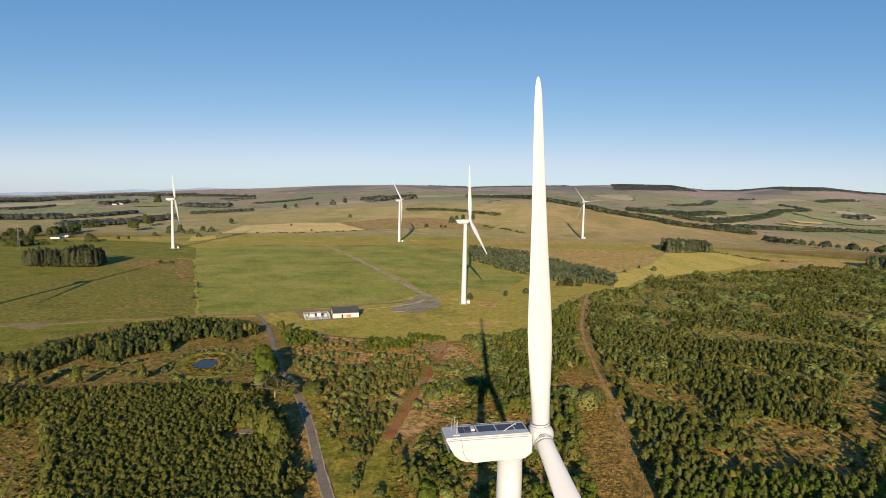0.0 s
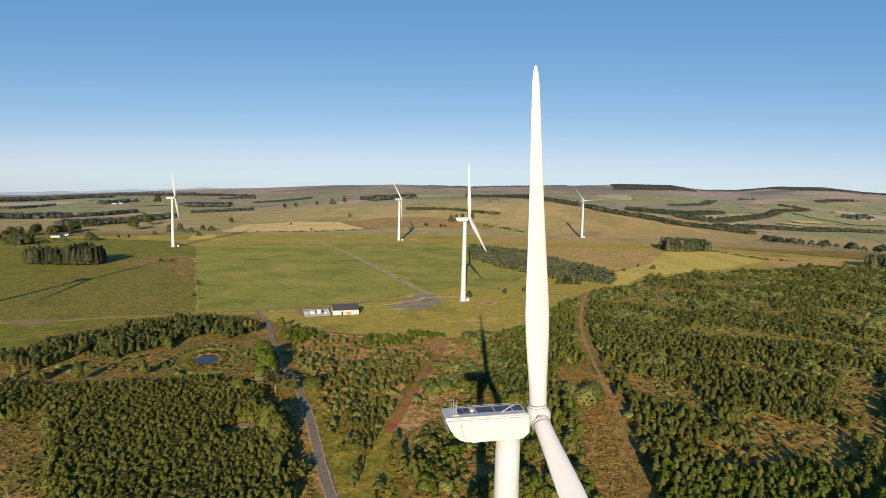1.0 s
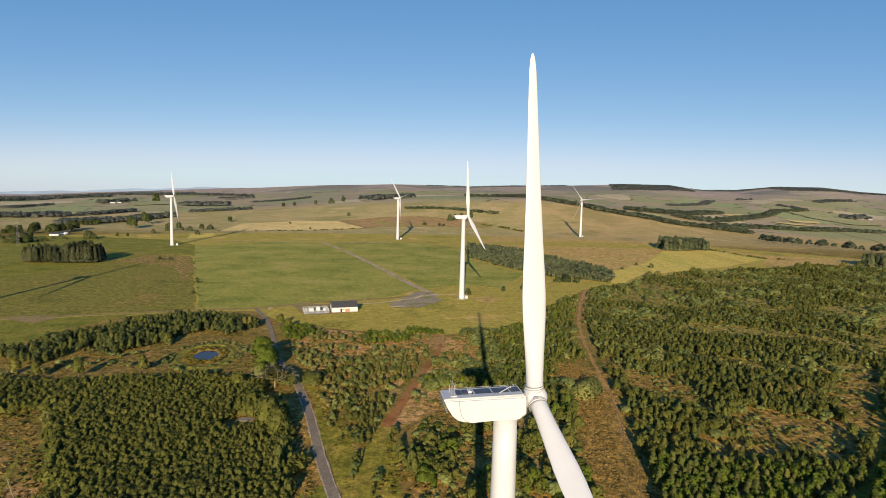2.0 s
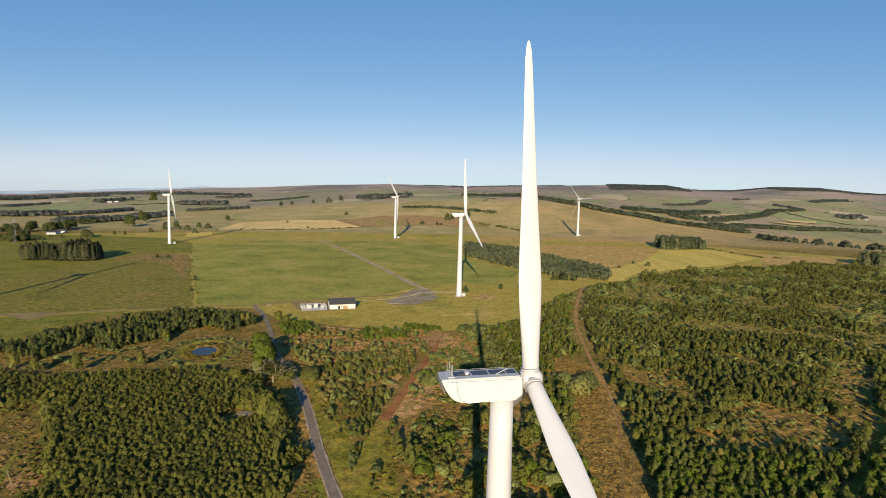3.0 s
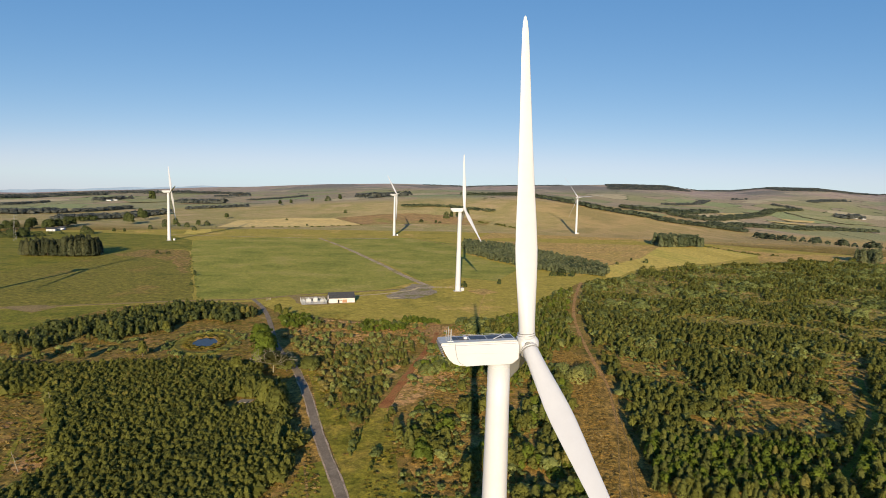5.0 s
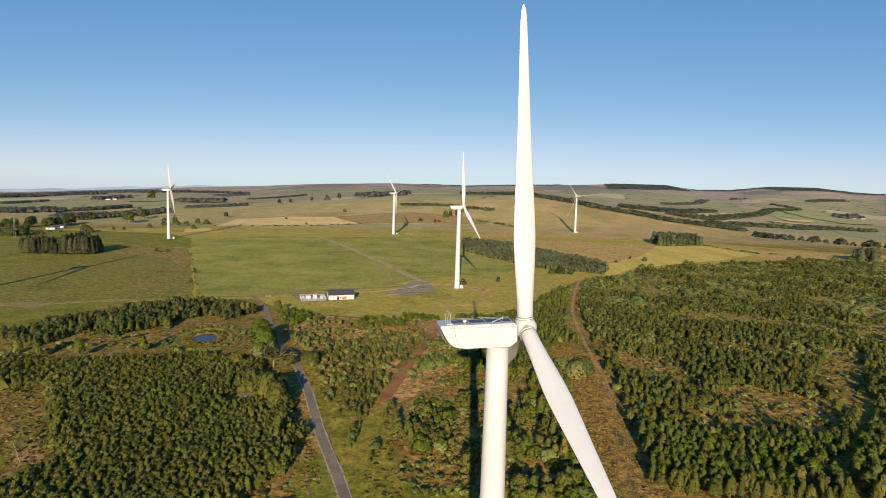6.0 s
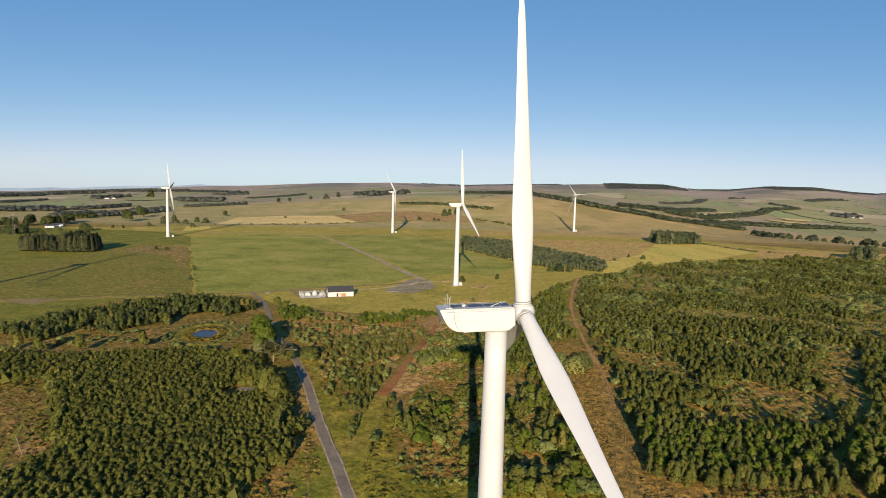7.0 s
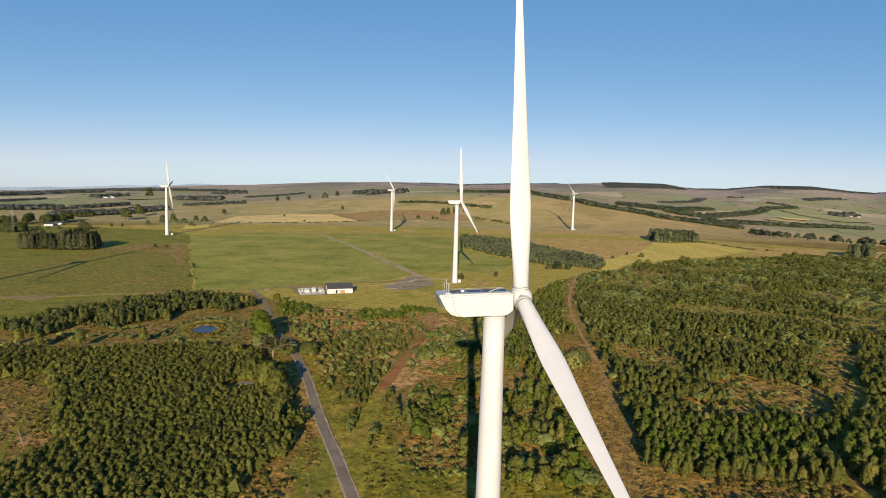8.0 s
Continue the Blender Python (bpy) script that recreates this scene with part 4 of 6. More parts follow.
def switchyard():
    f = new("palisade_fence")
    f.matrix_world = pose(-89.0, 394, 0, 0, 0, 20)
    tagged(f, "pale galvanised palisade fence round the switchyard", "fence")
    for x0, y0, x1, y1 in ((-7.6, -6, 7.6, -6), (-7.6, 7, 7.6, 7), (-7.6, -6, -7.6, 7), (7.6, -6, 7.6, 7)):
        n = int(math.hypot(x1 - x0, y1 - y0) / 0.32)
        bm = bmesh.new()
        for k in range(n + 1):
            x, y = x0 + (x1 - x0) * k / n, y0 + (y1 - y0) * k / n
            box(bm, x - 0.04, x + 0.04, y - 0.04, y + 0.04, 0.05, 2.4)
        part("pales", bm, M_STEEL, f, "row of steel pales")
        for z in (0.5, 1.9):
            bm = bmesh.new()
            rod(bm, (x0, y0, z), (x1, y1, z), 0.06)
            part("fence_rail", bm, M_STEEL, f, "steel rail")
    g = sheet("switchyard_floor", [(-94.3, 385.2), (-79.6, 390.6), (-84.4, 403.2), (-98.8, 398)], M_CONC, 0.12, 0, "pale gravel and concrete switchyard floor", "yard")
    m = pose(-89.0, 394, 0, 0, 0, 20)
    for k, (x, y, w, d, h) in enumerate(((-3, 1, 1.6, 1.2, 2.2), (1.5, 2, 1.3, 1.0, 2.6), (5.5, 0, 1.0, 1.0, 1.8), (-6.5, -1, 0.9, 0.9, 2.0))):
        t = new("switchgear")
        t.matrix_world = m @ pose(x, y, 0.1)
        tagged(t, "pale grey switchgear cabinet inside the fence", "switchgear", "switchyard gear")
        part("body", rounded(-w, w, -d, d, 0.2, h, 0.05), M_GREY, t)
        part("plinth", boxes((-w - 0.15, w + 0.15, -d - 0.15, d + 0.15, 0, 0.25)), M_CONC, t, "concrete plinth")
        for s in (-0.5, 0.0, 0.5):
            part("insulator", lathe(((0.1, h), (0.16, h + 0.2), (0.1, h + 0.3), (0.15, h + 0.5), (0.08, h + 0.8)), 8, Matrix.Translation((s * w, 0, 0))), M_WHITE, t, "pale ribbed insulator")


control_building()
switchyard()


def post_fence(label, pts, gap, rails):
    """A field fence: round posts with rails or wires between them."""
    f = new("field_fence")
    f.matrix_world = pose(pts[0][0], pts[0][1], 0)
    tagged(f, label, "fence", "field fences")
    line = [Vector((x - pts[0][0], y - pts[0][1], 0)) for x, y in pts]
    for a, b in zip(line, line[1:]):
        n = max(1, int((b - a).length / gap))
        for k in range(n):
            q = a + (b - a) * k / n
            bm = bmesh.new()
            rod(bm, q + Vector((0, 0, -0.1)), q + Vector((0, 0, 1.2)), 0.07, 6)
            part("post", bm, M_PALEWOOD, f)
        for z, r in rails:
            bm = bmesh.new()
            rod(bm, a + Vector((0, 0, z)), b + Vector((0, 0, z)), r, 4)
            part("fence_rail", bm, M_PALEWOOD, f)


def field_gate(x, y, turn):
    """A pale timber field gate between two stout posts."""
    g = new("field_gate")
    g.matrix_world = pose(x, y, 0, 0, 0, turn)
    tagged(g, "pale weathered timber gate beside the road junction", "gate")
    for s in (-2.0, 2.0):
        part("gate_post", rounded(s - 0.1, s + 0.1, -0.1, 0.1, -0.1, 1.4, 0.03), M_PALEWOOD, g, "stout timber post")
    for z in (0.35, 0.65, 0.95, 1.25):
        part("gate_bar", boxes((-1.85, 1.85, -0.02, 0.02, z - 0.045, z + 0.045)), M_PALEWOOD, g)
    bm = bmesh.new()
    rod(bm, (-1.8, 0.05, 0.3), (1.8, 0.05, 1.3), 0.05, 5)
    part("gate_brace", bm, M_PALEWOOD, g)


post_fence("pale timber rails along the edge of the hardstanding", [(-29, 447), (-24, 458), (-17, 463), (-8, 464), (1, 466)], 3.0, ((0.5, 0.03), (1.0, 0.035)))
field_gate(-119, 397, 60)


# ---- small things in the wood ----
part_slab = bmesh.new()
bmesh.ops.create_grid(part_slab, x_segments=5, y_segments=3, size=1.0)
for v in part_slab.verts:
    v.co = Vector((-72 + v.co.x * 2.3 + 0.4 * v.co.y, 210.5 + v.co.y * 1.6, 0.22 + 0.05 * math.sin(v.co.x * 7 + v.co.y * 5)))
bmesh.ops.solidify(part_slab, geom=list(part_slab.faces), thickness=0.25)
tagged(part("concrete_slab", part_slab, M_SLAB), "broken weathered concrete slab in a small clearing", "slab")
for px, py, lean, ht in ((-131, 195, -1.6, 6.5), (-113, 152, -1.8, 5.5)):
    t = new("dead_trunk")
    t.matrix_world = pose(px, py, 0)
    tagged(t, "thin pale dead tree trunk leaning over bracken", "dead tree", "dead trunks")
    bm = bmesh.new()
    rod(bm, (0, 0, -0.1), (lean * 0.5, 0, ht * 0.55), 0.10, 6)
    rod(bm, (lean * 0.5, 0, ht * 0.55), (lean, 0.1, ht), 0.08, 6)
    part("trunk", bm, M_PALEBARK, t)
    bm = bmesh.new()
    for k in range(5):
        h = ht * (0.5 + 0.1 * k)
        rod(bm, (lean * h / ht, 0, h), (lean * h / ht + 0.6 * math.cos(k * 2.1), 0.6 * math.sin(k * 2.1), h + 0.5), 0.03, 4)
    part("branches", bm, M_PALEBARK, t, "short broken branches")

# ---- trees ----
rng = np.random.default_rng(7)
M_OLD = leaf_mat("old_tree_leaves", (0.10, 0.105, 0.035), (0.16, 0.155, 0.05), (0.2, 0.185, 0.06))
M_COPSE = leaf_mat("dark_pine_needles", (0.072, 0.086, 0.047), (0.135, 0.146, 0.075), (0.176, 0.169, 0.083))
M_OLIVE = leaf_mat("olive_tussock", (0.17, 0.15, 0.025), (0.24, 0.205, 0.04), (0.30, 0.25, 0.06))
M_DRY = leaf_mat("dead_bracken", (0.25, 0.175, 0.05), (0.35, 0.25, 0.08), (0.47, 0.34, 0.14))


def inside(poly, x, y):
    x, y = np.asarray(x), np.asarray(y)
    r = np.zeros(x.shape, bool)
    for (x0, y0), (x1, y1) in zip(poly, poly[1:] + poly[:1]):
        c = (y0 > y) != (y1 > y)
        r ^= c & (x < (x1 - x0) * (y - y0) / ((y1 - y0) or 1e-9) + x0)
    return r


GRID = rng.random((64, 64))


def lumps(x, y, size):
    """Smooth noise from 0 to 1 over the plan."""
    u, v = np.asarray(x) / size, np.asarray(y) / size
    i, j = np.floor(u).astype(int), np.floor(v).astype(int)
    a, b = u - i, v - j
    a, b = a * a * (3 - 2 * a), b * b * (3 - 2 * b)
    g = lambda p, q: GRID[p % 64, q % 64]
    return (g(i, j) * (1 - a) + g(i + 1, j) * a) * (1 - b) + (g(i, j + 1) * (1 - a) + g(i + 1, j + 1) * a) * b


def crown(kind, n, seed):
    """Leaf clumps of a tree of height 1: three corners and the way each clump faces (n, 4, 3)."""
    r = np.random.default_rng(seed)
    if kind == "dome":
        d = r.normal(size=(n, 3))
        d[:, 2] = np.abs(d[:, 2])
        d /= np.linalg.norm(d, axis=1)[:, None]
        bumps = r.normal(size=(9, 3))
        bumps[:, 2] = np.abs(bumps[:, 2])
        bumps /= np.linalg.norm(bumps, axis=1)[:, None]
        near_bump = (d @ bumps.T).max(1)
        rad = (0.80 + 0.22 * np.clip((near_bump - 0.72) / 0.28, 0, 1)) * (0.86 + 0.16 * r.random(n))
        c = d * rad[:, None] * np.array([0.5, 0.5, 0.95])
        size = 0.085 * (0.7 + 0.7 * r.random(n)) * math.sqrt(105 / n)
        out = d
    elif kind in ("broad", "shrub"):
        lobes = []
        for k in range(12 if kind == "broad" else 7):
            a = r.random() * 6.28
            if kind == "broad":
                h = 0.25 + 0.62 * (k + r.random()) / 12
                far_out = 0.25 * (1.05 - h) ** 0.6
                lobes.append((far_out * math.cos(k * 2.4 + a * 0.15), far_out * math.sin(k * 2.4 + a * 0.15), h, 0.11 + 0.06 * r.random()))
            else:
                lobes.append((0.3 * math.cos(a) * r.random() * 1.3, 0.3 * math.sin(a) * r.random() * 1.3, 0.3 + 0.3 * r.random(), 0.2 + 0.12 * r.random()))
        lobes = np.array(lobes)
        pick = r.integers(0, len(lobes), n)
        d = r.normal(size=(n, 3))
        d[:, 2] = np.where(d[:, 2] < -0.4, -d[:, 2], d[:, 2])
        d /= np.linalg.norm(d, axis=1)[:, None]
        c = lobes[pick, :3] + d * lobes[pick, 3:4] * (0.75 + 0.35 * r.random((n, 1)))
        size = (0.085 if kind == "broad" else 0.10) * (0.7 + 0.7 * r.random(n)) * math.sqrt(105 / n)
        whole = c - np.array([0, 0, 0.42 if kind == "broad" else 0.2])
        out = d + 1.1 * whole / np.linalg.norm(whole, axis=1)[:, None]
    else:
        h = 0.08 + 0.92 * r.random(n) ** (0.8 if kind == "spruce" else 0.65)
        a = r.random(n) * 6.283
        wide = {"spruce": 0.21, "pine": 0.25, "tallpine": 0.15}[kind]
        if kind == "tallpine":
            h = 0.3 + 0.7 * r.random(n)
        prof = (1 - h) ** 0.8 if kind != "pine" else np.clip(1.02 - h, 0.02, 1) ** 0.55 * np.clip(0.5 + h * 2, 0, 1)
        if kind == "tallpine":
            prof = np.sqrt(np.clip(1 - ((h - 0.55) / 0.46) ** 2, 0.03, 1))
        rad = wide * prof * (0.65 + 0.5 * r.random(n)) * (1 + 0.2 * np.sin(a * 3 + seed))
        c = np.stack([rad * np.cos(a), rad * np.sin(a), h], 1)
        out = np.stack([np.cos(a), np.sin(a), 0.55 + 0.5 * h], 1)
        size = 0.075 * (0.7 + 0.7 * r.random(n)) * math.sqrt(105 / n)
    out = out / np.linalg.norm(out, axis=1)[:, None]
    nrm = out + r.normal(size=(n, 3)) * 0.42
    nrm /= np.linalg.norm(nrm, axis=1)[:, None]
    t = np.cross(nrm, r.normal(size=(n, 3)))
    t /= np.linalg.norm(t, axis=1)[:, None]
    s = np.cross(nrm, t)
    q = size[:, None]
    soft = 0.75 * out + 0.25 * nrm + np.array([0, 0, 0.12])
    return np.stack([c + t * q * 1.5, c - t * q * 0.7 + s * q * 1.2, c - t * q * 0.7 - s * q * 1.2 + nrm * q * 0.3, soft], 1)


def leaf_mesh(name, tris, tint, mat, facing=None):
    """One mesh from an array of triangles (n, 3, 3) with a tint for each, lit as clumps that face the given way."""
    n = len(tris)
    me = bpy.data.meshes.new(name)
    me.vertices.add(3 * n)
    me.vertices.foreach_set("co", np.ascontiguousarray(tris, np.float32).ravel())
    me.loops.add(3 * n)
    me.loops.foreach_set("vertex_index", np.arange(3 * n, dtype=np.int32))
    me.polygons.add(n)
    me.polygons.foreach_set("loop_start", np.arange(0, 3 * n, 3, dtype=np.int32))
    at = me.attributes.new("tint", "FLOAT", "FACE")
    at.data.foreach_set("value", np.asarray(tint, np.float32))
    me.update()
    me.validate()
    if facing is not None:
        v = facing / np.linalg.norm(facing, axis=1)[:, None]
        face = np.cross(tris[:, 1] - tris[:, 0], tris[:, 2] - tris[:, 0])
        turned = np.where((face * v).sum(1) < 0)[0]
        if len(turned):
            idx = np.arange(3 * n, dtype=np.int32).reshape(n, 3)
            idx[turned] = idx[turned][:, ::-1]
            me.loops.foreach_set("vertex_index", idx.ravel())
        nat = me.attributes.new("custom_normal", "FLOAT_VECTOR", "POINT")
        nat.data.foreach_set("vector", np.repeat(v, 3, axis=0).astype(np.float32).ravel())
        me.update()
    me.materials.append(mat)
    return me


CROWNS = {(k, n): [crown(k, n, 11 * s + n) for s in range(5)] for k, n in
          (("broad", 150), ("broad", 130), ("broad", 50), ("broad", 24), ("shrub", 90), ("dome", 900), ("dome", 360), ("dome", 130), ("shrub", 200), ("broad", 300), ("pine", 260), ("shrub", 320), ("shrub", 70), ("shrub", 40), ("shrub", 24), ("shrub", 12), ("pine", 135), ("pine", 120), ("broad", 135), ("pine", 100), ("pine", 60), ("spruce", 260), ("broad", 520), ("spruce", 90), ("spruce", 40), ("tallpine", 300))}


def wood(name, kind, n, x, y, h, wide, mat, label, category="woodland", lean=0.05):
    """A stand of trees too many to count, as one thing."""
    t = CROWNS[(kind, n)]
    m = len(x)
    pick = rng.integers(0, len(t), m)
    a = rng.random(m) * 6.283
    q = np.stack(t)[pick]
    q, f = q[:, :, :3], q[:, :, 3]
    c, s = np.cos(a)[:, None, None], np.sin(a)[:, None, None]
    w = (h * wide * (0.85 + 0.3 * rng.random(m)))[:, None, None]
    qx, qy = q[..., 0] * c - q[..., 1] * s, q[..., 0] * s + q[..., 1] * c
    z0 = land(x, y)
    out = np.stack([qx * w + x[:, None, None], qy * w + y[:, None, None], q[..., 2] * h[:, None, None] + z0[:, None, None]], -1).reshape(-1, 3, 3)
    c, s = c[:, 0], s[:, 0]
    facing = np.stack([f[..., 0] * c - f[..., 1] * s, f[..., 0] * s + f[..., 1] * c, f[..., 2]], -1).reshape(-1, 3)
    tint = np.repeat(np.clip(0.75 * lumps(x, y, 23) + 0.35 * rng.random(m) - 0.05, 0, 0.99), n)
    ob = new(name, leaf_mesh(name, out, tint, mat, facing))
    return tagged(ob, label, category, "", "stuff")


def scatter(poly, gap, keep=None, jitter=0.45):
    xs, ys = [p[0] for p in poly], [p[1] for p in poly]
    gx, gy = np.meshgrid(np.arange(min(xs), max(xs), gap), np.arange(min(ys), max(ys), gap))
    x, y = gx.ravel() + rng.uniform(-jitter, jitter, gx.size) * gap, gy.ravel() + rng.uniform(-jitter, jitter, gx.size) * gap
    ok = inside(poly, x + 9 * (lumps(x, y, 11) - 0.5) + 4 * (lumps(y, x, 4) - 0.5), y + 9 * (lumps(y + 70, x, 12) - 0.5))
    for c in CLEAR:
        ok &= ~inside(c, x, y)
    for line, wd in LINES:
        for (x0, y0), (x1, y1) in zip(line, line[1:]):
            dx, dy = x1 - x0, y1 - y0
            t = np.clip(((x - x0) * dx + (y - y0) * dy) / (dx * dx + dy * dy), 0, 1)
            ok &= np.hypot(x - x0 - t * dx, y - y0 - t * dy) > wd
    x, y = x[ok], y[ok]
    if keep is not None:
        k = keep(x, y)
        x, y = x[k], y[k]
    return x, y


WEST_GAPS = [
    [(-159, 206), (-146, 214), (-130, 192), (-113, 165), (-107, 153), (-106, 134), (-170, 110)],
    [(-46, 120), (-47, 134), (-38, 141), (-28, 130), (-26, 110)],
    [(-134, 282), (-136, 305), (-123, 316), (-106, 300), (-99, 276), (-107, 262), (-121, 264)],
    [(-81, 199), (-67, 197), (-64, 212), (-78, 215)],
]
EAST_GAPS = [
    [(98, 222), (109, 232), (123, 233), (137, 213), (134, 201), (118, 183), (114, 196), (98, 200)],
    [(192, 308), (203, 298), (153, 219), (133, 200), (152, 246)],
    [(77, 283), (100, 257), (106, 242), (95, 226), (80, 247), (72, 254)],
    [(112, 172), (115, 171), (106, 150), (102, 150)],
    [(44, 292), (57, 291), (69, 282), (66, 237), (57, 192), (56, 174), (55, 152), (64, 137), (43, 137), (40, 170), (44, 208), (47, 250)],
    [(-6, 340), (6, 342), (10, 325), (8, 300), (0, 285), (-7, 290)],
    [(147, 390), (177, 385), (205, 364), (224, 351), (215, 336), (169, 359), (142, 368)],
]
CLEAR = WEST_GAPS + EAST_GAPS
LINES = [
    ([(-129, 398), (-115, 372), (-101, 338), (-86, 296), (-77, 275), (-64, 250), (-51, 216), (-39, 180), (-30, 156), (-21, 131), (-10, 100)], 4.2),
    ([(-3, 340), (-6, 320), (-11, 293), (-16, 258), (-20, 226), (-23, 203), (-25, 150)], 2.9),
    ([(104, 136), (108, 159), (126, 182), (145, 206), (165, 240), (176, 262)], 1.7),
    ([(106, 512), (92, 458), (77, 388), (70, 335), (66, 284), (63, 241), (57, 200), (51, 165), (45, 136)], 3.2),
]
W_LEFT = [(-205, 232), (-182, 240), (-165, 238), (-148, 241), (-129, 243), (-114, 248), (-91, 252), (-81, 247), (-73, 235), (-59, 209), (-50, 187), (-45, 166), (-43, 152), (-45, 139), (-49, 127), (-54, 112),
          (-94, 108), (-110, 112), (-114, 133), (-107, 137), (-104, 152), (-118, 175), (-133, 190), (-155, 203), (-180, 205), (-220, 200)]
W_TOP = [(-240, 262), (-209, 278), (-202, 291), (-194, 310), (-189, 338), (-183, 351), (-167, 360), (-141, 364), (-124, 372), (-112, 345), (-118, 326), (-137, 334), (-146, 322), (-146, 302), (-156, 298), (-163, 282), (-179, 286), (-186, 268), (-207, 276), (-215, 262)]
W_MID = [(-103, 360), (-80, 350), (-49, 340), (-10, 333), (-16, 284), (-23, 239), (-28, 200), (-46, 207), (-56, 245), (-60, 262), (-81, 296)]
W_DENSE = [(-58, 268), (-54, 284), (-40, 302), (-16, 304), (-13, 292), (-17, 268), (-20, 245), (-22, 215), (-23, 188), (-22, 150), (-26, 152), (-30, 180), (-36, 209), (-45, 240)]
W_CEN = [(-17, 160), (-15, 244), (-1, 338), (16, 349), (40, 365), (66, 424), (92, 480), (74, 400), (64, 300), (50, 252), (46, 215), (41, 173), (38, 146), (40, 133), (12, 135), (-8, 144)]
W_RIGHT = [(74, 330), (80, 390), (104, 500), (143, 534), (178, 585), (236, 626), (286, 648), (333, 677), (385, 701), (415, 714), (449, 714), (482, 702), (560, 690), (640, 690), (420, 500), (240, 250), (150, 110), (112, 100), (105, 145), (78, 147), (62, 148), (56, 153), (57, 165), (61, 184), (59, 194), (64, 212), (68, 236), (70, 258)]

x, y = scatter(W_LEFT, 1.92)
h = 3.0 + 1.1 * lumps(x, y, 17) + 1.1 * rng.random(len(x))
far = y > 190
wood("young_pine_wood", "pine", 120, x[far][::2], y[far][::2], h[far][::2], 1.08, M_BIRCH, "dense stand of young mixed trees in leaf")
wood("young_pine_wood", "broad", 135, x[far][1::2], y[far][1::2], h[far][1::2], 0.9, M_BIRCH, "dense stand of young broadleaved trees")
LEFT_NEAR = (x[~far], y[~far], h[~far])
x, y = scatter(W_LEFT, 1.8)
wood("undergrowth", "shrub", 12, x, y, 2.1 + 1.5 * rng.random(len(x)), 1.2, M_BIRCH, "low green undergrowth between young trees", "undergrowth")

x, y = scatter(W_TOP, 2.6, lambda x, y: lumps(x + 31, y, 16) + 0.4 * rng.random(len(x)) > 0.36)
h = 3.2 + 3.4 * rng.random(len(x)) ** 1.5 * (0.5 + 0.8 * lumps(x, y, 20))
wood("shelter_belt", "broad", 150, x[::2], y[::2], h[::2], 1.05, M_FIELDTREE, "belt of young broadleaved trees along the pasture")
wood("shelter_belt", "pine", 100, x[1::2], y[1::2], h[1::2], 1.0, M_PINE, "belt of dark young pines along the pasture")
x, y = scatter([(-250, 215), (-184, 247), (-134, 260), (-88, 258), (-75, 275), (-88, 300), (-113, 270), (-143, 318), (-152, 294), (-181, 262)], 6.5, lambda x, y: lumps(x, y, 14) > 0.5)
wood("scrub", "shrub", 70, x, y, 1.2 + 2.2 * rng.random(len(x)), 1.3, M_SALLOW, "scattered low scrub on dry heath", "scrub")

x, y = scatter(W_MID, 2.8, lambda x, y: lumps(x, y, 9) + 0.35 * lumps(x, y, 31) + 0.4 * rng.random(len(x)) > 0.90)
wood("scrub", "shrub", 200, x[::2], y[::2], 1.1 + 1.8 * rng.random(len(x[::2])), 1.4, M_HEATHBUSH, "tawny olive scrub on brown heath", "scrub")
wood("scrub", "broad", 150, x[1::2], y[1::2], 1.4 + 2.2 * rng.random(len(x[1::2])), 1.25, M_SALLOW, "feathery grey-olive scrub on brown heath", "scrub")
for poly, lab in (([(-97, 341), (-89, 351), (-77, 348), (-71, 329), (-84, 320), (-92, 326)], "dark green thicket near the small building"),
                  ([(-50, 331), (-36, 340), (-25, 339), (-24, 324), (-36, 317), (-47, 319)], "dark green thicket on brown heath"), ([(-40, 352), (-15, 349), (-6, 338), (-27, 342)], "dark green thicket along the pasture edge")):
    x, y = scatter(poly, 2.3)
    x, y = x[lumps(x, y, 5) > 0.3], y[lumps(x, y, 5) > 0.3]
    wood("thicket", "broad", 135, x, y, 2.2 + 1.5 * rng.random(len(x)), 1.2, M_OAK, lab)
x, y = scatter(W_DENSE, 2.5, lambda x, y: lumps(x, y, 6) + 0.3 * lumps(x, y, 15) + 0.2 * rng.random(len(x)) > np.where(y < 240, 0.40, 0.54))
h = 1.5 + 2.1 * rng.random(len(x)) ** 1.4
i = rng.random(len(x)) + 0.35 * (lumps(x, y, 13) - 0.5) - np.where(y < 238, 0.22, 0.0)
for lo, hi, kind, n, mat, lab in ((-1, 0.44, "broad", 300, M_BIRCH, "green thicket of young trees beside the verge"), (0.44, 0.62, "pine", 260, M_BIRCH, "thicket of young conical trees beside the verge"),
                                  (0.62, 0.84, "shrub", 200, M_SALLOW, "grey-olive willow bushes among young trees"), (0.84, 2, "shrub", 200, M_HEATHBUSH, "tawny olive bushes among young trees")):
    s = (i >= lo) & (i < hi)
    wood("thicket", kind, n, x[s], y[s], h[s], 1.3 if kind == "shrub" else 1.1, mat, lab)

x, y = scatter([(-2, 268), (4, 300), (8, 336), (22, 346), (34, 350), (32, 322), (22, 296), (8, 262)], 5.5, lambda x, y: lumps(x, y, 9) > 0.42)
wood("willow_clumps", "dome", 360, x, y, 2.2 + 1.4 * rng.random(len(x)), 2.2, M_SALLOW, "rounded pale grey-green willow clumps on brown heath")
x, y = scatter(W_CEN, 2.5, lambda x, y: lumps(x + 40, y, 12) + 0.35 * lumps(x, y, 5) > np.where(x < 16, np.where(y > 232, 0.74, 0.86), np.where(y > 232, 0.45, 0.74)))
h = 1.9 + 2.6 * rng.random(len(x)) * (0.5 + lumps(x, y, 19))
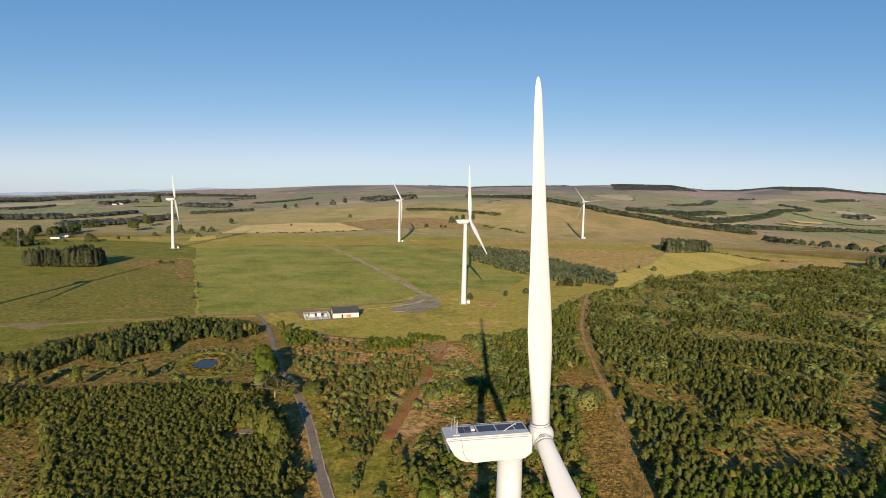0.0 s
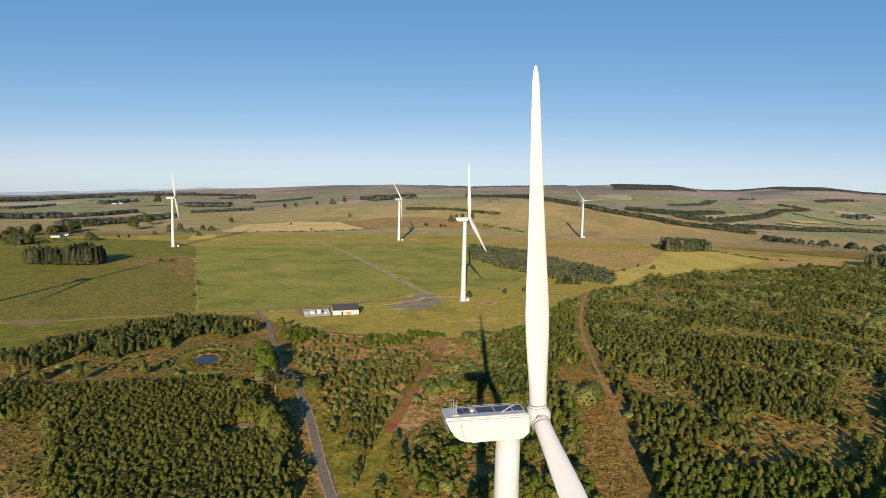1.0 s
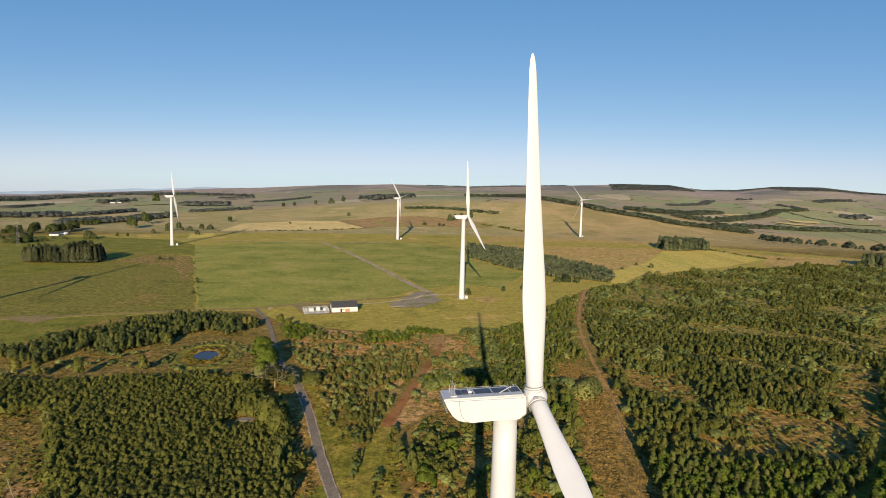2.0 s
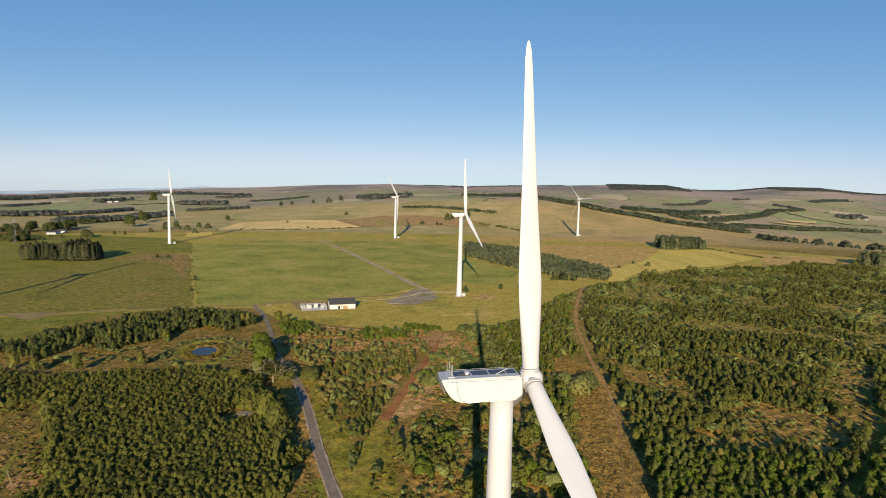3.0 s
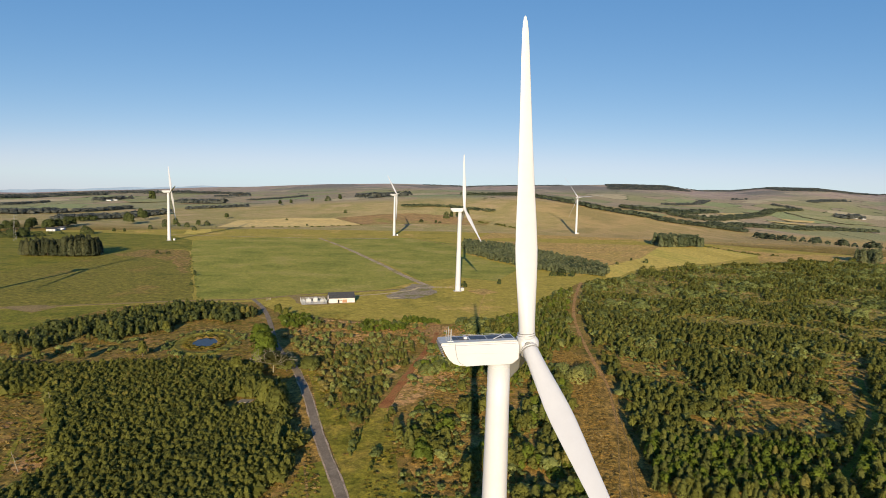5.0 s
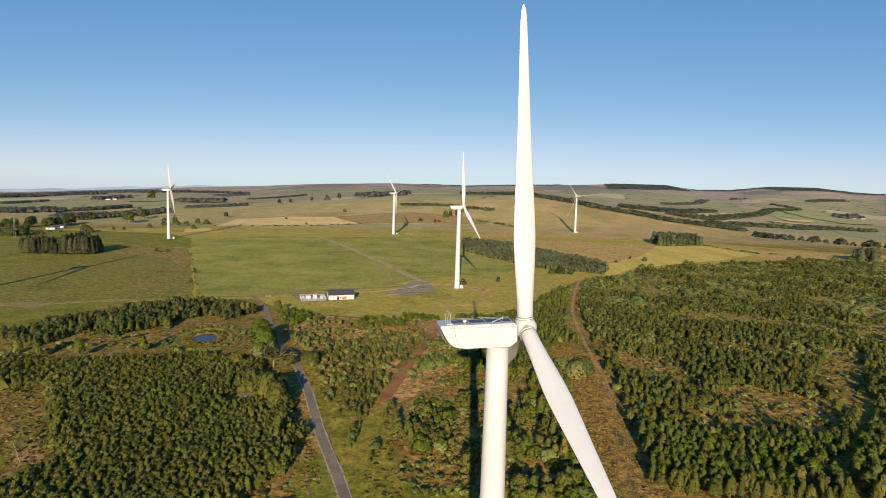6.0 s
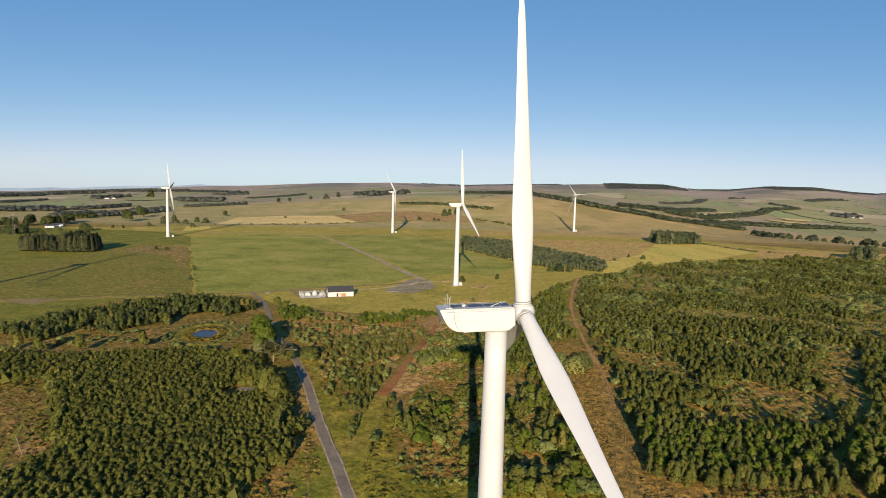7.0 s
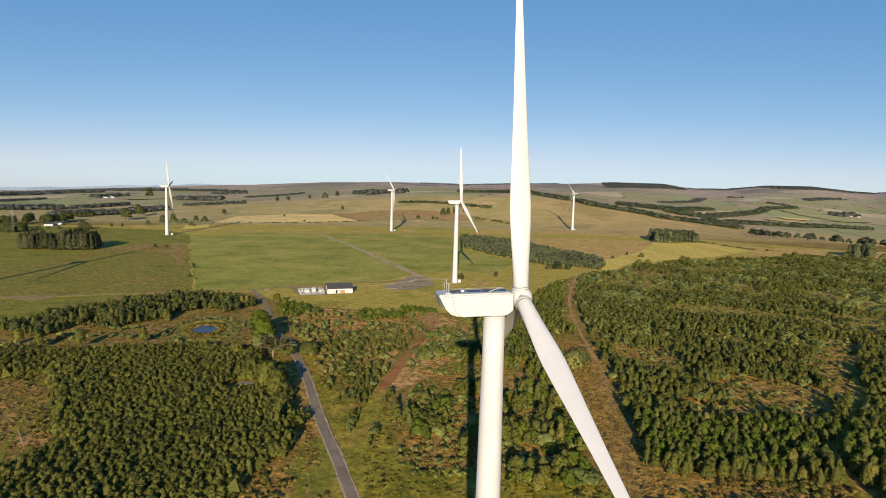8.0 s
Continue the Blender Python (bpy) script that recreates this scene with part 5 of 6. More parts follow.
i = rng.random(len(x))
pale = (x < 22) & (y > 265)
for back in (False, True):
    for lo, hi, kind, mat, lab in ((0, 0.35, "broad", M_BIRCH, "birch and rowan scrub below the turbine"), (0.35, 0.52, "pine", M_PINE, "young dark pines below the turbine"),
                                   (0.52, 0.72, "broad", M_OAK, "bright green young broadleaved scrub")):
        s = (i >= lo) & (i < hi) & ((y > 240) == back) & ~(pale & (i > 0.15))
        wood("scrub", kind, {"broad": (300, 150), "pine": (260, 135)}[kind][back], x[s], y[s], h[s] * (1.12 if back else 1.4), 1.0 if back else 1.12, mat, lab, "scrub")
    s = ((i >= 0.72) | (pale & (i > 0.15))) & ((y > 240) == back)
    wood("scrub", "shrub", 90 if back else 200, x[s], y[s], h[s] * 0.9, 1.35, M_SALLOW, "grey willow scrub below the turbine", "scrub")


def thinning(x, y):
    """Dense stands that thin out into gaps with single trees."""
    v = lumps(0.55 * x, y + 0.25 * x, 17) + 0.4 * lumps(x, y, 7)
    p = np.where(y + 0.3 * x > 400, np.clip((v - 0.71) / 0.14, 0.05, 0.9), np.where(y < 192, np.clip((v - 0.2) / 0.3, 0.3, 1.0), np.clip((v - 0.42) / 0.30, 0.16, 0.97)))
    return rng.random(len(x)) < p


x, y = scatter(W_RIGHT, 2.7, thinning)
X_R, Y_R = x, y
h = (3.2 + 2.4 * lumps(x, y, 22) + 2.0 * rng.random(len(x))) * np.where(y > 330, 0.60, np.where(y > 260, 0.72, 0.84))
i = rng.random(len(x))
close = y < 300
near_r = (y < 185) & (x < 130)
for sel, nb, np_, ns in ((close & ~near_r, 150, 135, 90), (~close, 50, 60, 24)):
    for lo, hi, kind, n, mat, lab in ((0, 0.48, "broad", nb, M_BIRCH, "young birch wood with gaps of dead bracken"), (0.48, 0.78, "pine", np_, M_PINE, "young pine wood with gaps of dead bracken"),
                                      (0.78, 1.01, "shrub", ns, M_SALLOW, "grey-green willow scrub between young trees")):
        s = sel & (i >= lo) & (i < hi)
        wood("young_wood", kind, n, x[s], y[s], h[s] * (1.0 if kind != "shrub" else 0.7), {"broad": 0.98, "pine": 1.08, "shrub": 1.25}[kind], mat, lab)
x, y = scatter(W_RIGHT, 9.5, lambda x, y: (y + 0.3 * x > 330) & (lumps(0.55 * x + 90, y + 0.25 * x, 21) > 0.52))
wood("willow_clumps", "dome", 130, x, y, 2.4 + 1.8 * rng.random(len(x)), 2.3, M_SALLOW, "rounded grey-green willow clumps between young trees")
RIGHT_NEAR = (X_R[near_r], Y_R[near_r], h[near_r])

# low tussocks of heather and dead grass on the open heath
HEATH = [(-240, 150), (-220, 250), (-215, 300), (-128, 385), (-9, 341), (40, 367), (100, 500), (240, 636), (330, 560), (240, 300), (150, 110), (-60, 100)]
kept_clear, CLEAR[:] = list(CLEAR), [WEST_GAPS[2]]
x, y = scatter(HEATH, 2.45, lambda x, y: (lumps(x, y, 8) + 0.5 * rng.random(len(x)) > 0.62) & (y > 150) & ~inside(EAST_GAPS[4], x, y) & (rng.random(len(x)) < np.where(y > 330, 0.4, 0.6)))
CLEAR[:] = kept_clear
for k, (mat, lab) in enumerate(((M_DRY, "tufts of dead bracken and straw-coloured grass"), (M_OLIVE, "low olive tussocks of rough grass"))):
    wood("tussocks", "shrub", 12, x[k::2], y[k::2], 0.12 + 0.26 * rng.random(len(x[k::2])), 4.5, mat, lab, "tussocks")

x, y = scatter([(20, 850), (79, 792), (149, 640), (272, 838), (344, 867), (400, 790), (522, 872), (640, 1150), (300, 1250), (60, 1100)], 11, lambda x, y: (lumps(x, 3 * y, 40) + 0.4 * rng.random(len(x)) > 0.72) & (rng.random(len(x)) < 0.4))
wood("tussocks", "shrub", 12, x, y, 0.3 + 0.3 * rng.random(len(x)), 3.2, M_OLIVE, "rows of dark rush tussocks on brown moor", "tussocks")
# straw-like dead bracken in the clearings
STRAW = (([(46, 290), (57, 290), (67, 281), (64, 237), (56, 192), (55, 174), (54, 152), (60, 137), (45, 137), (42, 170), (46, 208), (48, 250)], 1.25, 0.30, "straw-coloured dead bracken in the ride clearing"),
         ([(-96, 352), (-50, 338), (-12, 333), (-17, 290), (-24, 245), (-52, 262), (-80, 300)], 2.0, 0.42, "tufts of pale dead bracken between low bushes"),
         ([(-13, 200), (-10, 240), (0, 330), (16, 346), (20, 300), (16, 220), (14, 150), (-6, 146)], 1.9, 0.40, "tufts of tawny grass and bracken below the turbine"),
         ([(-196, 172), (-158, 203), (-146, 211), (-130, 190), (-113, 164), (-107, 148), (-108, 130), (-160, 112)], 1.9, 0.45, "rust-brown dead bracken in a rough clearing"))
kept_clear, CLEAR[:] = list(CLEAR), []
for poly, gap, thr, lab in STRAW:
    x, y = scatter(poly, gap, lambda x, y: lumps(x, y, 4) + 0.3 * rng.random(len(x)) > thr)
    wood("dead_bracken", "shrub", 12, x, y, 0.22 + 0.3 * rng.random(len(x)), 2.4, M_DRY, lab, "bracken")
for poly, gap, thr, mat, lab in (([(-58, 212), (-46, 200), (-36, 166), (-30, 146), (-24, 112), (-50, 108), (-52, 138), (-46, 166), (-51, 187)], 1.7, 0.5, M_DRY, "rust-brown bracken between the road and the wood"),
                                 ([(-58, 212), (-46, 200), (-36, 166), (-30, 146), (-24, 112), (-50, 108), (-52, 138), (-46, 166), (-51, 187)], 1.9, 0.6, M_OLIVE, "olive tufts of grass between the road and the wood"),
                                 ([(-55, 240), (-46, 230), (-36, 205), (-24, 165), (-14, 112), (-5, 112), (-14, 168), (-20, 206), (-34, 200), (-46, 206)], 1.8, 0.5, M_OLIVE, "yellow-olive grass tufts on the verge"),
                                 ([(-6, 146), (36, 146), (58, 126), (58, 108), (-12, 108)], 1.9, 0.55, M_OLIVE, "olive grass tufts on the green strip")):
    x, y = scatter(poly, gap, lambda x, y: lumps(x + 17, y, 5) + 0.3 * rng.random(len(x)) > thr)
    wood("grass_tufts", "shrub", 12, x, y, 0.2 + 0.35 * rng.random(len(x)) ** 2, 2.6, mat, lab, "tufts")
CLEAR[:] = kept_clear
# seedlings and low bushes that fill the gaps
kept_clear, CLEAR[:] = list(CLEAR), [WEST_GAPS[2], EAST_GAPS[3], EAST_GAPS[4]]
for poly, gap, thr, mat, lab in ((W_RIGHT, 4.6, 0.42, M_BIRCH, "seedling birches in the gaps of the wood"), (W_RIGHT, 4.4, 0.5, M_SALLOW, "low willow bushes in the gaps of the wood"),
                                 (W_CEN, 3.1, 0.45, M_SALLOW, "low willow bushes below the turbine"), (W_CEN, 3.4, 0.5, M_BIRCH, "seedling birches below the turbine"),
                                 (W_MID, 3.6, 0.6, M_HEATHBUSH, "low tawny bushes on brown heath"), (W_MID, 6.0, 0.7, M_PINE, "seedling pines on brown heath")):
    x, y = scatter(poly, gap, lambda x, y: (lumps(x + 13, y, 7) + 0.5 * rng.random(len(x)) > thr + 0.2) & (rng.random(len(x)) < np.where(y > 350, 0.5, 1)))
    wood("low_bushes", "shrub", 24 if poly is W_RIGHT else 70, x, y, 0.6 + 1.3 * rng.random(len(x)), 1.2, mat, lab, "bushes")
x, y = scatter([(-200, 170), (-159, 208), (-146, 216), (-128, 194), (-109, 165), (-103, 150), (-104, 130), (-160, 110)], 2.8, lambda x, y: lumps(x, y, 9) + 0.3 * rng.random(len(x)) > 0.86)
wood("low_bushes", "shrub", 24, x, y, 0.5 + 1.0 * rng.random(len(x)), 1.4, M_BIRCH, "low bushes in a rough clearing", "bushes")
CLEAR[:] = []
for k, (mat, lab) in enumerate(((M_DRY, "brown dead bracken by the road"), (M_BIRCH, "low green bushes by the road"))):
    x, y = scatter([(-52, 112), (-53, 136), (-46, 146), (-40, 142), (-37, 132), (-38, 112)], 1.9, lambda x, y: (lumps(x + 9 * k, y, 6) > 0.45))
    wood("low_bushes", "shrub", 40, x, y, 0.5 + 1.0 * rng.random(len(x)), 1.3, mat, lab, "bushes")
    x, y = scatter([(48, 136), (62, 106), (95, 104), (108, 138), (100, 146), (76, 148)], 1.7, lambda x, y: (lumps(x + 5 * k, y, 6) + 0.3 * rng.random(len(x)) > 0.55))
    wood("low_bushes", "shrub", 40, x, y, 0.4 + 1.3 * rng.random(len(x)) ** 2, 1.5, mat, lab.replace("by the road", "at the foot of the wood"), "bushes")
CLEAR[:] = kept_clear

a = rng.random(150) * 6.283
q = 0.86 + 0.45 * rng.random(150)
wood("reeds", "shrub", 24, -117 + 7.0 * q * np.cos(a) - 2.0 * q * np.sin(a), 287.5 + 10.5 * q * np.sin(a) + 1.5 * q * np.cos(a), 0.7 + 0.8 * rng.random(150), 1.6, M_OLIVE, "olive reeds and rushes round the pond", "reeds")
a = rng.random(90) * 6.283
q = 1.9 + 0.6 * rng.random(90)
wood("low_bushes", "shrub", 40, -117 + 7.0 * q * np.cos(a), 287.5 + 10.5 * q * np.sin(a), 0.6 + 1.4 * rng.random(90), 1.3, M_SALLOW, "low bushes on rough ground round the pond", "bushes")

# the nearest trees and trees that stand by themselves, each a thing
TREE_MESH = {}


def tree_mesh(kind, mat, v):
    key = (kind, mat.name, v)
    if key not in TREE_MESH:
        n = {"broad": 520 if mat is not M_BIRCH else 300, "pine": 260, "shrub": 320, "spruce": 260, "tallpine": 300, "dome": 900 if mat is M_SALLOW else 360}[kind]
        q = CROWNS[(kind, n)][v]
        if kind in ("broad", "tallpine"):
            q = np.concatenate([q, CROWNS[(kind, n)][(v + 2) % 5] * np.array([0.92, -0.92, 0.98])])
        top = leaf_mesh("crown", q[:, :3], np.zeros(len(q)) + 0.15 * v, mat, q[:, 3])
        bm = bmesh.new()
        rod(bm, (0, 0, -0.02), (0.01, 0.0, 0.45), 0.022, 6)
        for e in bm.verts:
            if e.co.z > 0.2:
                e.co.x, e.co.y = e.co.x * 0.5, e.co.y * 0.5
        for k in range(4):
            a = k * 1.6 + v
            rod(bm, (0, 0, 0.25 + 0.05 * k), (0.16 * math.cos(a), 0.16 * math.sin(a), 0.5 + 0.06 * k), 0.007, 4)
        me = bpy.data.meshes.new("trunk")
        bm.to_mesh(me)
        bm.free()
        me.materials.append(M_BARK)
        TREE_MESH[key] = (me, top)
    return TREE_MESH[key]


def tree(name, kind, mat, x, y, h, wide, label, category="tree", group=""):
    root = new(name)
    root.matrix_world = Matrix.Translation((x, y, float(land(x, y)))) @ Matrix.Rotation(rng.random() * 6.28, 4, "Z") @ Matrix.Diagonal((h * wide, h * wide, h, 1))
    tagged(root, label, category, group)
    for me, nm in zip(tree_mesh(kind, mat, int(rng.integers(0, 5))), ("trunk", "crown")):
        ob = new(nm, me)
        ob.parent = root
    return root


for (xs, ys, hs), side in ((LEFT_NEAR, 0), (RIGHT_NEAR, 1)):
    order = np.argsort(ys)
    for n, k in enumerate(order):
        if n < 150:
            kind, mat = (("pine", M_BIRCH), ("broad", M_BIRCH), ("pine", M_PINE))[int(rng.integers(0, 3))]
            tree("young_tree", kind, mat, xs[k], ys[k], hs[k], 1.05, "young green tree in a dense stand", "tree", "young trees")
    rest = order[150:]
    wood("young_wood", "pine", 120, xs[rest][::2], ys[rest][::2], hs[rest][::2], 1.05, M_BIRCH if side == 0 else M_PINE, "dense stand of young trees")
    wood("young_wood", "broad", 135, xs[rest][1::2], ys[rest][1::2], hs[rest][1::2], 1.0, M_BIRCH if side == 0 else M_OAK, "dense stand of young broadleaved trees")

for x, y, h, w in ((-82.5, 267, 12, 1.35), (-82, 257, 7, 1.3), (-88, 281, 12, 1.35), (-81.5, 274, 9, 1.1)):
    tree("roadside_tree", "broad", M_OAK, x, y, h, w, "full green broadleaved tree beside the road")
for x, y, h, w in ((-63, 221, 6, 0.9), (-58, 205, 8, 0.9), (-50, 174, 7, 0.9), (-49, 168, 6.5, 0.9)):
    tree("roadside_tree", "pine", M_PINE, x, y, h, w, "dark young pine beside the road")
for x, y, h, w in ((-74, 222, 6.5, 1.2), (-66, 211, 8, 1.2), (-62, 203, 11, 1.05), (-57, 197, 10, 1.1), (-86, 242, 7.5, 1.2), (-59, 209, 8, 1.2)):
    tree("roadside_tree", "broad", M_BIRCH, x, y, h, w, "tall olive-green broadleaved tree beside the road")
for x, y, h, w in ((-67, 247, 6.0, 2.0), (-58, 249, 6.0, 2.3), (-57, 256, 4.5, 2.0), (-74, 256, 6, 1.5)):
    tree("roadside_tree", "broad", M_PINE, x, y, h, w, "low spreading dark tree overhanging the road")
for x, y, h, w in ((-172, 248, 7, 0.9), (-156, 251, 8, 0.85), (-134, 261, 7.5, 0.8), (-144, 306, 6, 1.1), (-153, 309, 5.5, 1.1), (-184, 253, 7, 1.0), (-100, 352, 7, 1.1), (-94, 347, 6, 1.1)):
    tree("heath_tree", "broad", M_BIRCH, x, y, h, w, "single young tree casting a long shadow over the heath")
for x, y, h, w in ((52, 246, 7.0, 1.45), (47, 252, 6.0, 1.4), (57, 253, 6.2, 1.4), (-9, 250, 4.2, 2.0), (-4, 256, 4.0, 2.2), (-12, 258, 3.5, 2.0), (3, 262, 3.5, 2.0), (7, 345, 4, 2.3), (14, 350, 3.6, 2.2), (22, 344, 4, 2.3), (30, 352, 3.8, 2.2),
                   (16, 336, 3.6, 2.2), (26, 332, 3.6, 2.2), (86, 384, 4, 2.2), (93, 380, 4.2, 2.4), (101, 378, 4, 2.2), (112, 376, 4, 2.3), (122, 378, 4, 2.3), (130, 372, 3.8, 2.2), (108, 420, 4, 2.2)):
    tree("willow_bush", "dome", M_SALLOW, x, y, h * 1.1, w * 0.95, "broad grey-green willow bush", "bush", "willow bushes")
PASTURE_TREES = ((10, 468, 4.5, 1.2), (9, 476, 5, 1.2), (37, 487, 5.5, 1.1), (54, 502, 6, 1.1), (96, 548, 8, 1.3), (104, 540, 7, 1.2), (88, 545, 6, 1.3), (-296, 617, 5, 1.4), (-288, 624, 4, 1.4), (-205, 489, 3.5, 1.2), (-212, 505, 3, 1.2), (-190, 445, 3, 1.1), (203, 660, 6, 1.2), (192, 675, 4, 1.2), (168, 640, 4, 1.2))
FARM_TREES = ((-522, 995, 22, 1.1), (-512, 985, 20, 1.1), (-448, 844, 7, 1.0), (-435, 973, 15, 1.1), (-445, 960, 14, 1.1), (-420, 950, 9, 1.1), (-444, 909, 8, 1.1), (-482, 811, 14, 1.2), (-474, 806, 11, 1.2), (-461, 841, 7, 1.2), (-403, 982, 12, 1.3), (-412, 960, 10, 1.3), (-396, 1000, 10, 1.3), (-378, 905, 8, 1.3))
RIDGE_TREES = ((-60, 1136, 8, 1.3), (-33, 1128, 7, 1.3), (-26, 1131, 6, 1.3), (-15, 1184, 17, 0.9), (-6, 1190, 15, 0.9), (6, 1196, 16, 0.9), (25, 1214, 14, 1.0), (-549, 1091, 24, 0.9), (-536, 1080, 20, 1.0), (-412, 1131, 12, 1.3), (-300, 1120, 5, 1.2), (-245, 1040, 5, 1.2), (-215, 1236, 9, 1.0), (-393, 1412, 13, 1.2), (-373, 1430, 12, 1.2), (-331, 1460, 12, 1.2), (-301, 1492, 16, 1.1), (-274, 1500, 17, 1.1))
for x, y, h, w in PASTURE_TREES + FARM_TREES + RIDGE_TREES:
    tree("field_tree", ("dome", "broad")[int(rng.integers(0, 2))], M_FIELDTREE, x, y, 0.88 * h, 0.95 * w, "single tree standing in open pasture")
for x, y, h, w in ((-10, 207, 2.6, 2.4), (-5, 209, 2.4, 2.6), (0, 206, 2.4, 2.4), (-8, 198, 2.2, 2.4), (-2, 200, 2.4, 2.2), (30, 160, 3.6, 1.9), (24, 150, 3.4, 1.9), (35, 166, 3.2, 2.0)):
    tree("green_bush", "dome", M_OAK, x, y, 0.75 * h, w, "spreading bright green bush on brown heath", "bush", "green bushes")
for x, y, h, w in ((178, 585, 10, 1.2), (190, 596, 9, 1.2), (232, 618, 12, 1.2), (240, 625, 9, 1.2), (290, 647, 9, 1.3), (385, 697, 12, 1.2), (370, 690, 10, 1.2), (430, 708, 11, 1.2), (448, 708, 12, 1.1), (484, 699, 12, 1.2)):
    tree("wood_edge_tree", "dome", M_BIRCH, x, y, 0.68 * h, w, "rounded tree at the edge of the wood")
for x, y, h, w in ((115, 152, 9, 1.0), (113, 143, 8, 1.0), (129, 171, 10, 1.0), (126, 160, 9, 1.0), (136, 183, 9, 1.0), (142, 186, 10, 1.0), (133, 166, 11, 0.95), (121, 150, 10, 1.0), (150, 201, 9, 1.0), (140, 176, 10, 1.0),
                   (148, 190, 10, 0.95), (158, 206, 9, 1.0), (166, 214, 10, 0.95), (202, 280, 8, 1.1), (182, 244, 9, 1.0), (190, 250, 9, 1.0), (228, 311, 8, 1.1), (236, 322, 9, 1.0), (176, 236, 8, 1.0), (210, 286, 8, 1.0)):
    tree("tall_tree", "broad", M_PINE, x + 9, y - 4, 0.72 * h, 1.15 * w, "tall dark tree beside the grassy ride", "tree", "tall trees")


def bare_tree(x, y, h):
    """An old half-dead tree with pale spreading limbs."""
    root = new("bare_tree")
    root.matrix_world = pose(x, y, 0)
    tagged(root, "old grey tree with bare spreading limbs by the road", "tree")
    bm = bmesh.new()
    rod(bm, (0, 0, -0.1), (0.1, 0, h * 0.3), 0.3, 8)
    part("trunk", bm, M_PALEBARK, root)
    r = random.Random(4)

    def limb(bm, p, d, ln, w, lev):
        q = p + d * ln
        rod(bm, p, q, w, 5)
        if lev < 4:
            for _ in range(3):
                e = (d + Vector((r.uniform(-1, 1), r.uniform(-1, 1), r.uniform(-0.35, 0.5))) * 0.8).normalized()
                limb(bm, q, e, ln * 0.66, w * 0.6, lev + 1)

    for k in range(6):
        a = k * 1.05
        bm = bmesh.new()
        limb(bm, Vector((0.1, 0, h * 0.28)), Vector((math.cos(a), math.sin(a), 0.38)).normalized(), h * 0.36, 0.15, 1)
        part("limb", bm, M_PALEBARK, root, "bare grey limb")
    ob = new("crown", leaf_mesh("crown", CROWNS[("broad", 520)][2][:, :3], np.full(520, 0.4), M_OLD, CROWNS[("broad", 520)][2][:, 3]))
    ob.parent = root
    ob.matrix_basis = Matrix.Translation((0, 0, h * 0.2)) @ Matrix.Diagonal((h * 1.8, h * 1.6, h * 0.48, 1))
    tagged(ob, "thin olive foliage")


bare_tree(-72, 245, 12)

# plantations
x, y = scatter([(12, 706), (64, 602), (94, 563), (134, 550), (149, 608), (115, 685), (79, 786), (16, 838)], 3.6)
wood("conifer_plantation", "spruce", 40, x, y, 4.6 + 1.6 * rng.random(len(x)), 1.35, M_SPRUCE, "block of even dark young conifers in rows", "plantation")
x, y = scatter([(-411, 580), (-388, 576), (-352, 579), (-341, 591), (-349, 611), (-402, 614)], 3.4)
h = 10.5 + 6.0 * rng.random(len(x)) + np.where(x > -372, 3.0, 0.0) * rng.random(len(x))
east = (x > -372) | (rng.random(len(x)) < 0.6)
wood("conifer_copse", "tallpine", 300, x[~east], y[~east], h[~east] * 0.95, 1.0, M_COPSE, "copse of tall dark pines standing in pasture", "copse")
wood("conifer_copse", "spruce", 260, x[east], y[east], h[east] * 1.05, 1.0, M_COPSE, "tall spruces at the end of the pasture copse", "copse")
bm = bmesh.new()
for xx, yy in zip(x, y):
    rod(bm, (xx, yy, -0.1), (xx, yy, 10), 0.2, 5)
tagged(part("copse_trunks", bm, M_BARK), "bare lower trunks of the conifer copse", "copse", "", "stuff")
x, y = scatter([(279, 845), (336, 860), (341, 905), (287, 901)], 5.0)
wood("conifer_copse", "spruce", 90, x, y, 12.5 + 3 * rng.random(len(x)), 1.3, M_SPRUCE, "square copse of dark conifers above the cut field", "copse")
x, y = scatter([(459, 724), (476, 710), (490, 728), (470, 744)], 5.0)
wood("conifer_copse", "spruce", 90, x, y, 11.5 + 4 * rng.random(len(x)), 1.25, M_SPRUCE, "dark conifer copse beyond the young wood", "copse")


def band(name, pts, deep, gap, h, label, kind="broad", n=50, mat=None, wide=1.9):
    """A strip of far trees along a line."""
    xs, ys = [], []
    for (x0, y0), (x1, y1) in zip(pts, pts[1:]):
        ln = math.hypot(x1 - x0, y1 - y0)
        m = int(ln / gap * max(1, deep / gap)) + 1
        t, o = rng.random(m), rng.uniform(-0.5, 0.5, m) * deep
        xs.append(x0 + (x1 - x0) * t - (y1 - y0) / ln * o)
        ys.append(y0 + (y1 - y0) * t + (x1 - x0) / ln * o)
    x, y = np.concatenate(xs), np.concatenate(ys)
    wood(name, kind, n, x, y, 0.85 * h * (0.65 + 0.6 * rng.random(len(x))), wide, mat or M_HAZEWOOD, label, "woodland")


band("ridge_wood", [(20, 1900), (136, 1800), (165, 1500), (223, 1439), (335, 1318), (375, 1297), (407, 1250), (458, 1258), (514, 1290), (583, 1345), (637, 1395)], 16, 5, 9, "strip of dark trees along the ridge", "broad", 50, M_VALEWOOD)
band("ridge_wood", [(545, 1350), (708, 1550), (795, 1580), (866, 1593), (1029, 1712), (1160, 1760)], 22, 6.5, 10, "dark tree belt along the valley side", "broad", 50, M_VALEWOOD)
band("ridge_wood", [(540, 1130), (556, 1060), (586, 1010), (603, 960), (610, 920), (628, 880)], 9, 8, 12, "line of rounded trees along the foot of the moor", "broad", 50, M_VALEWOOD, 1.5)
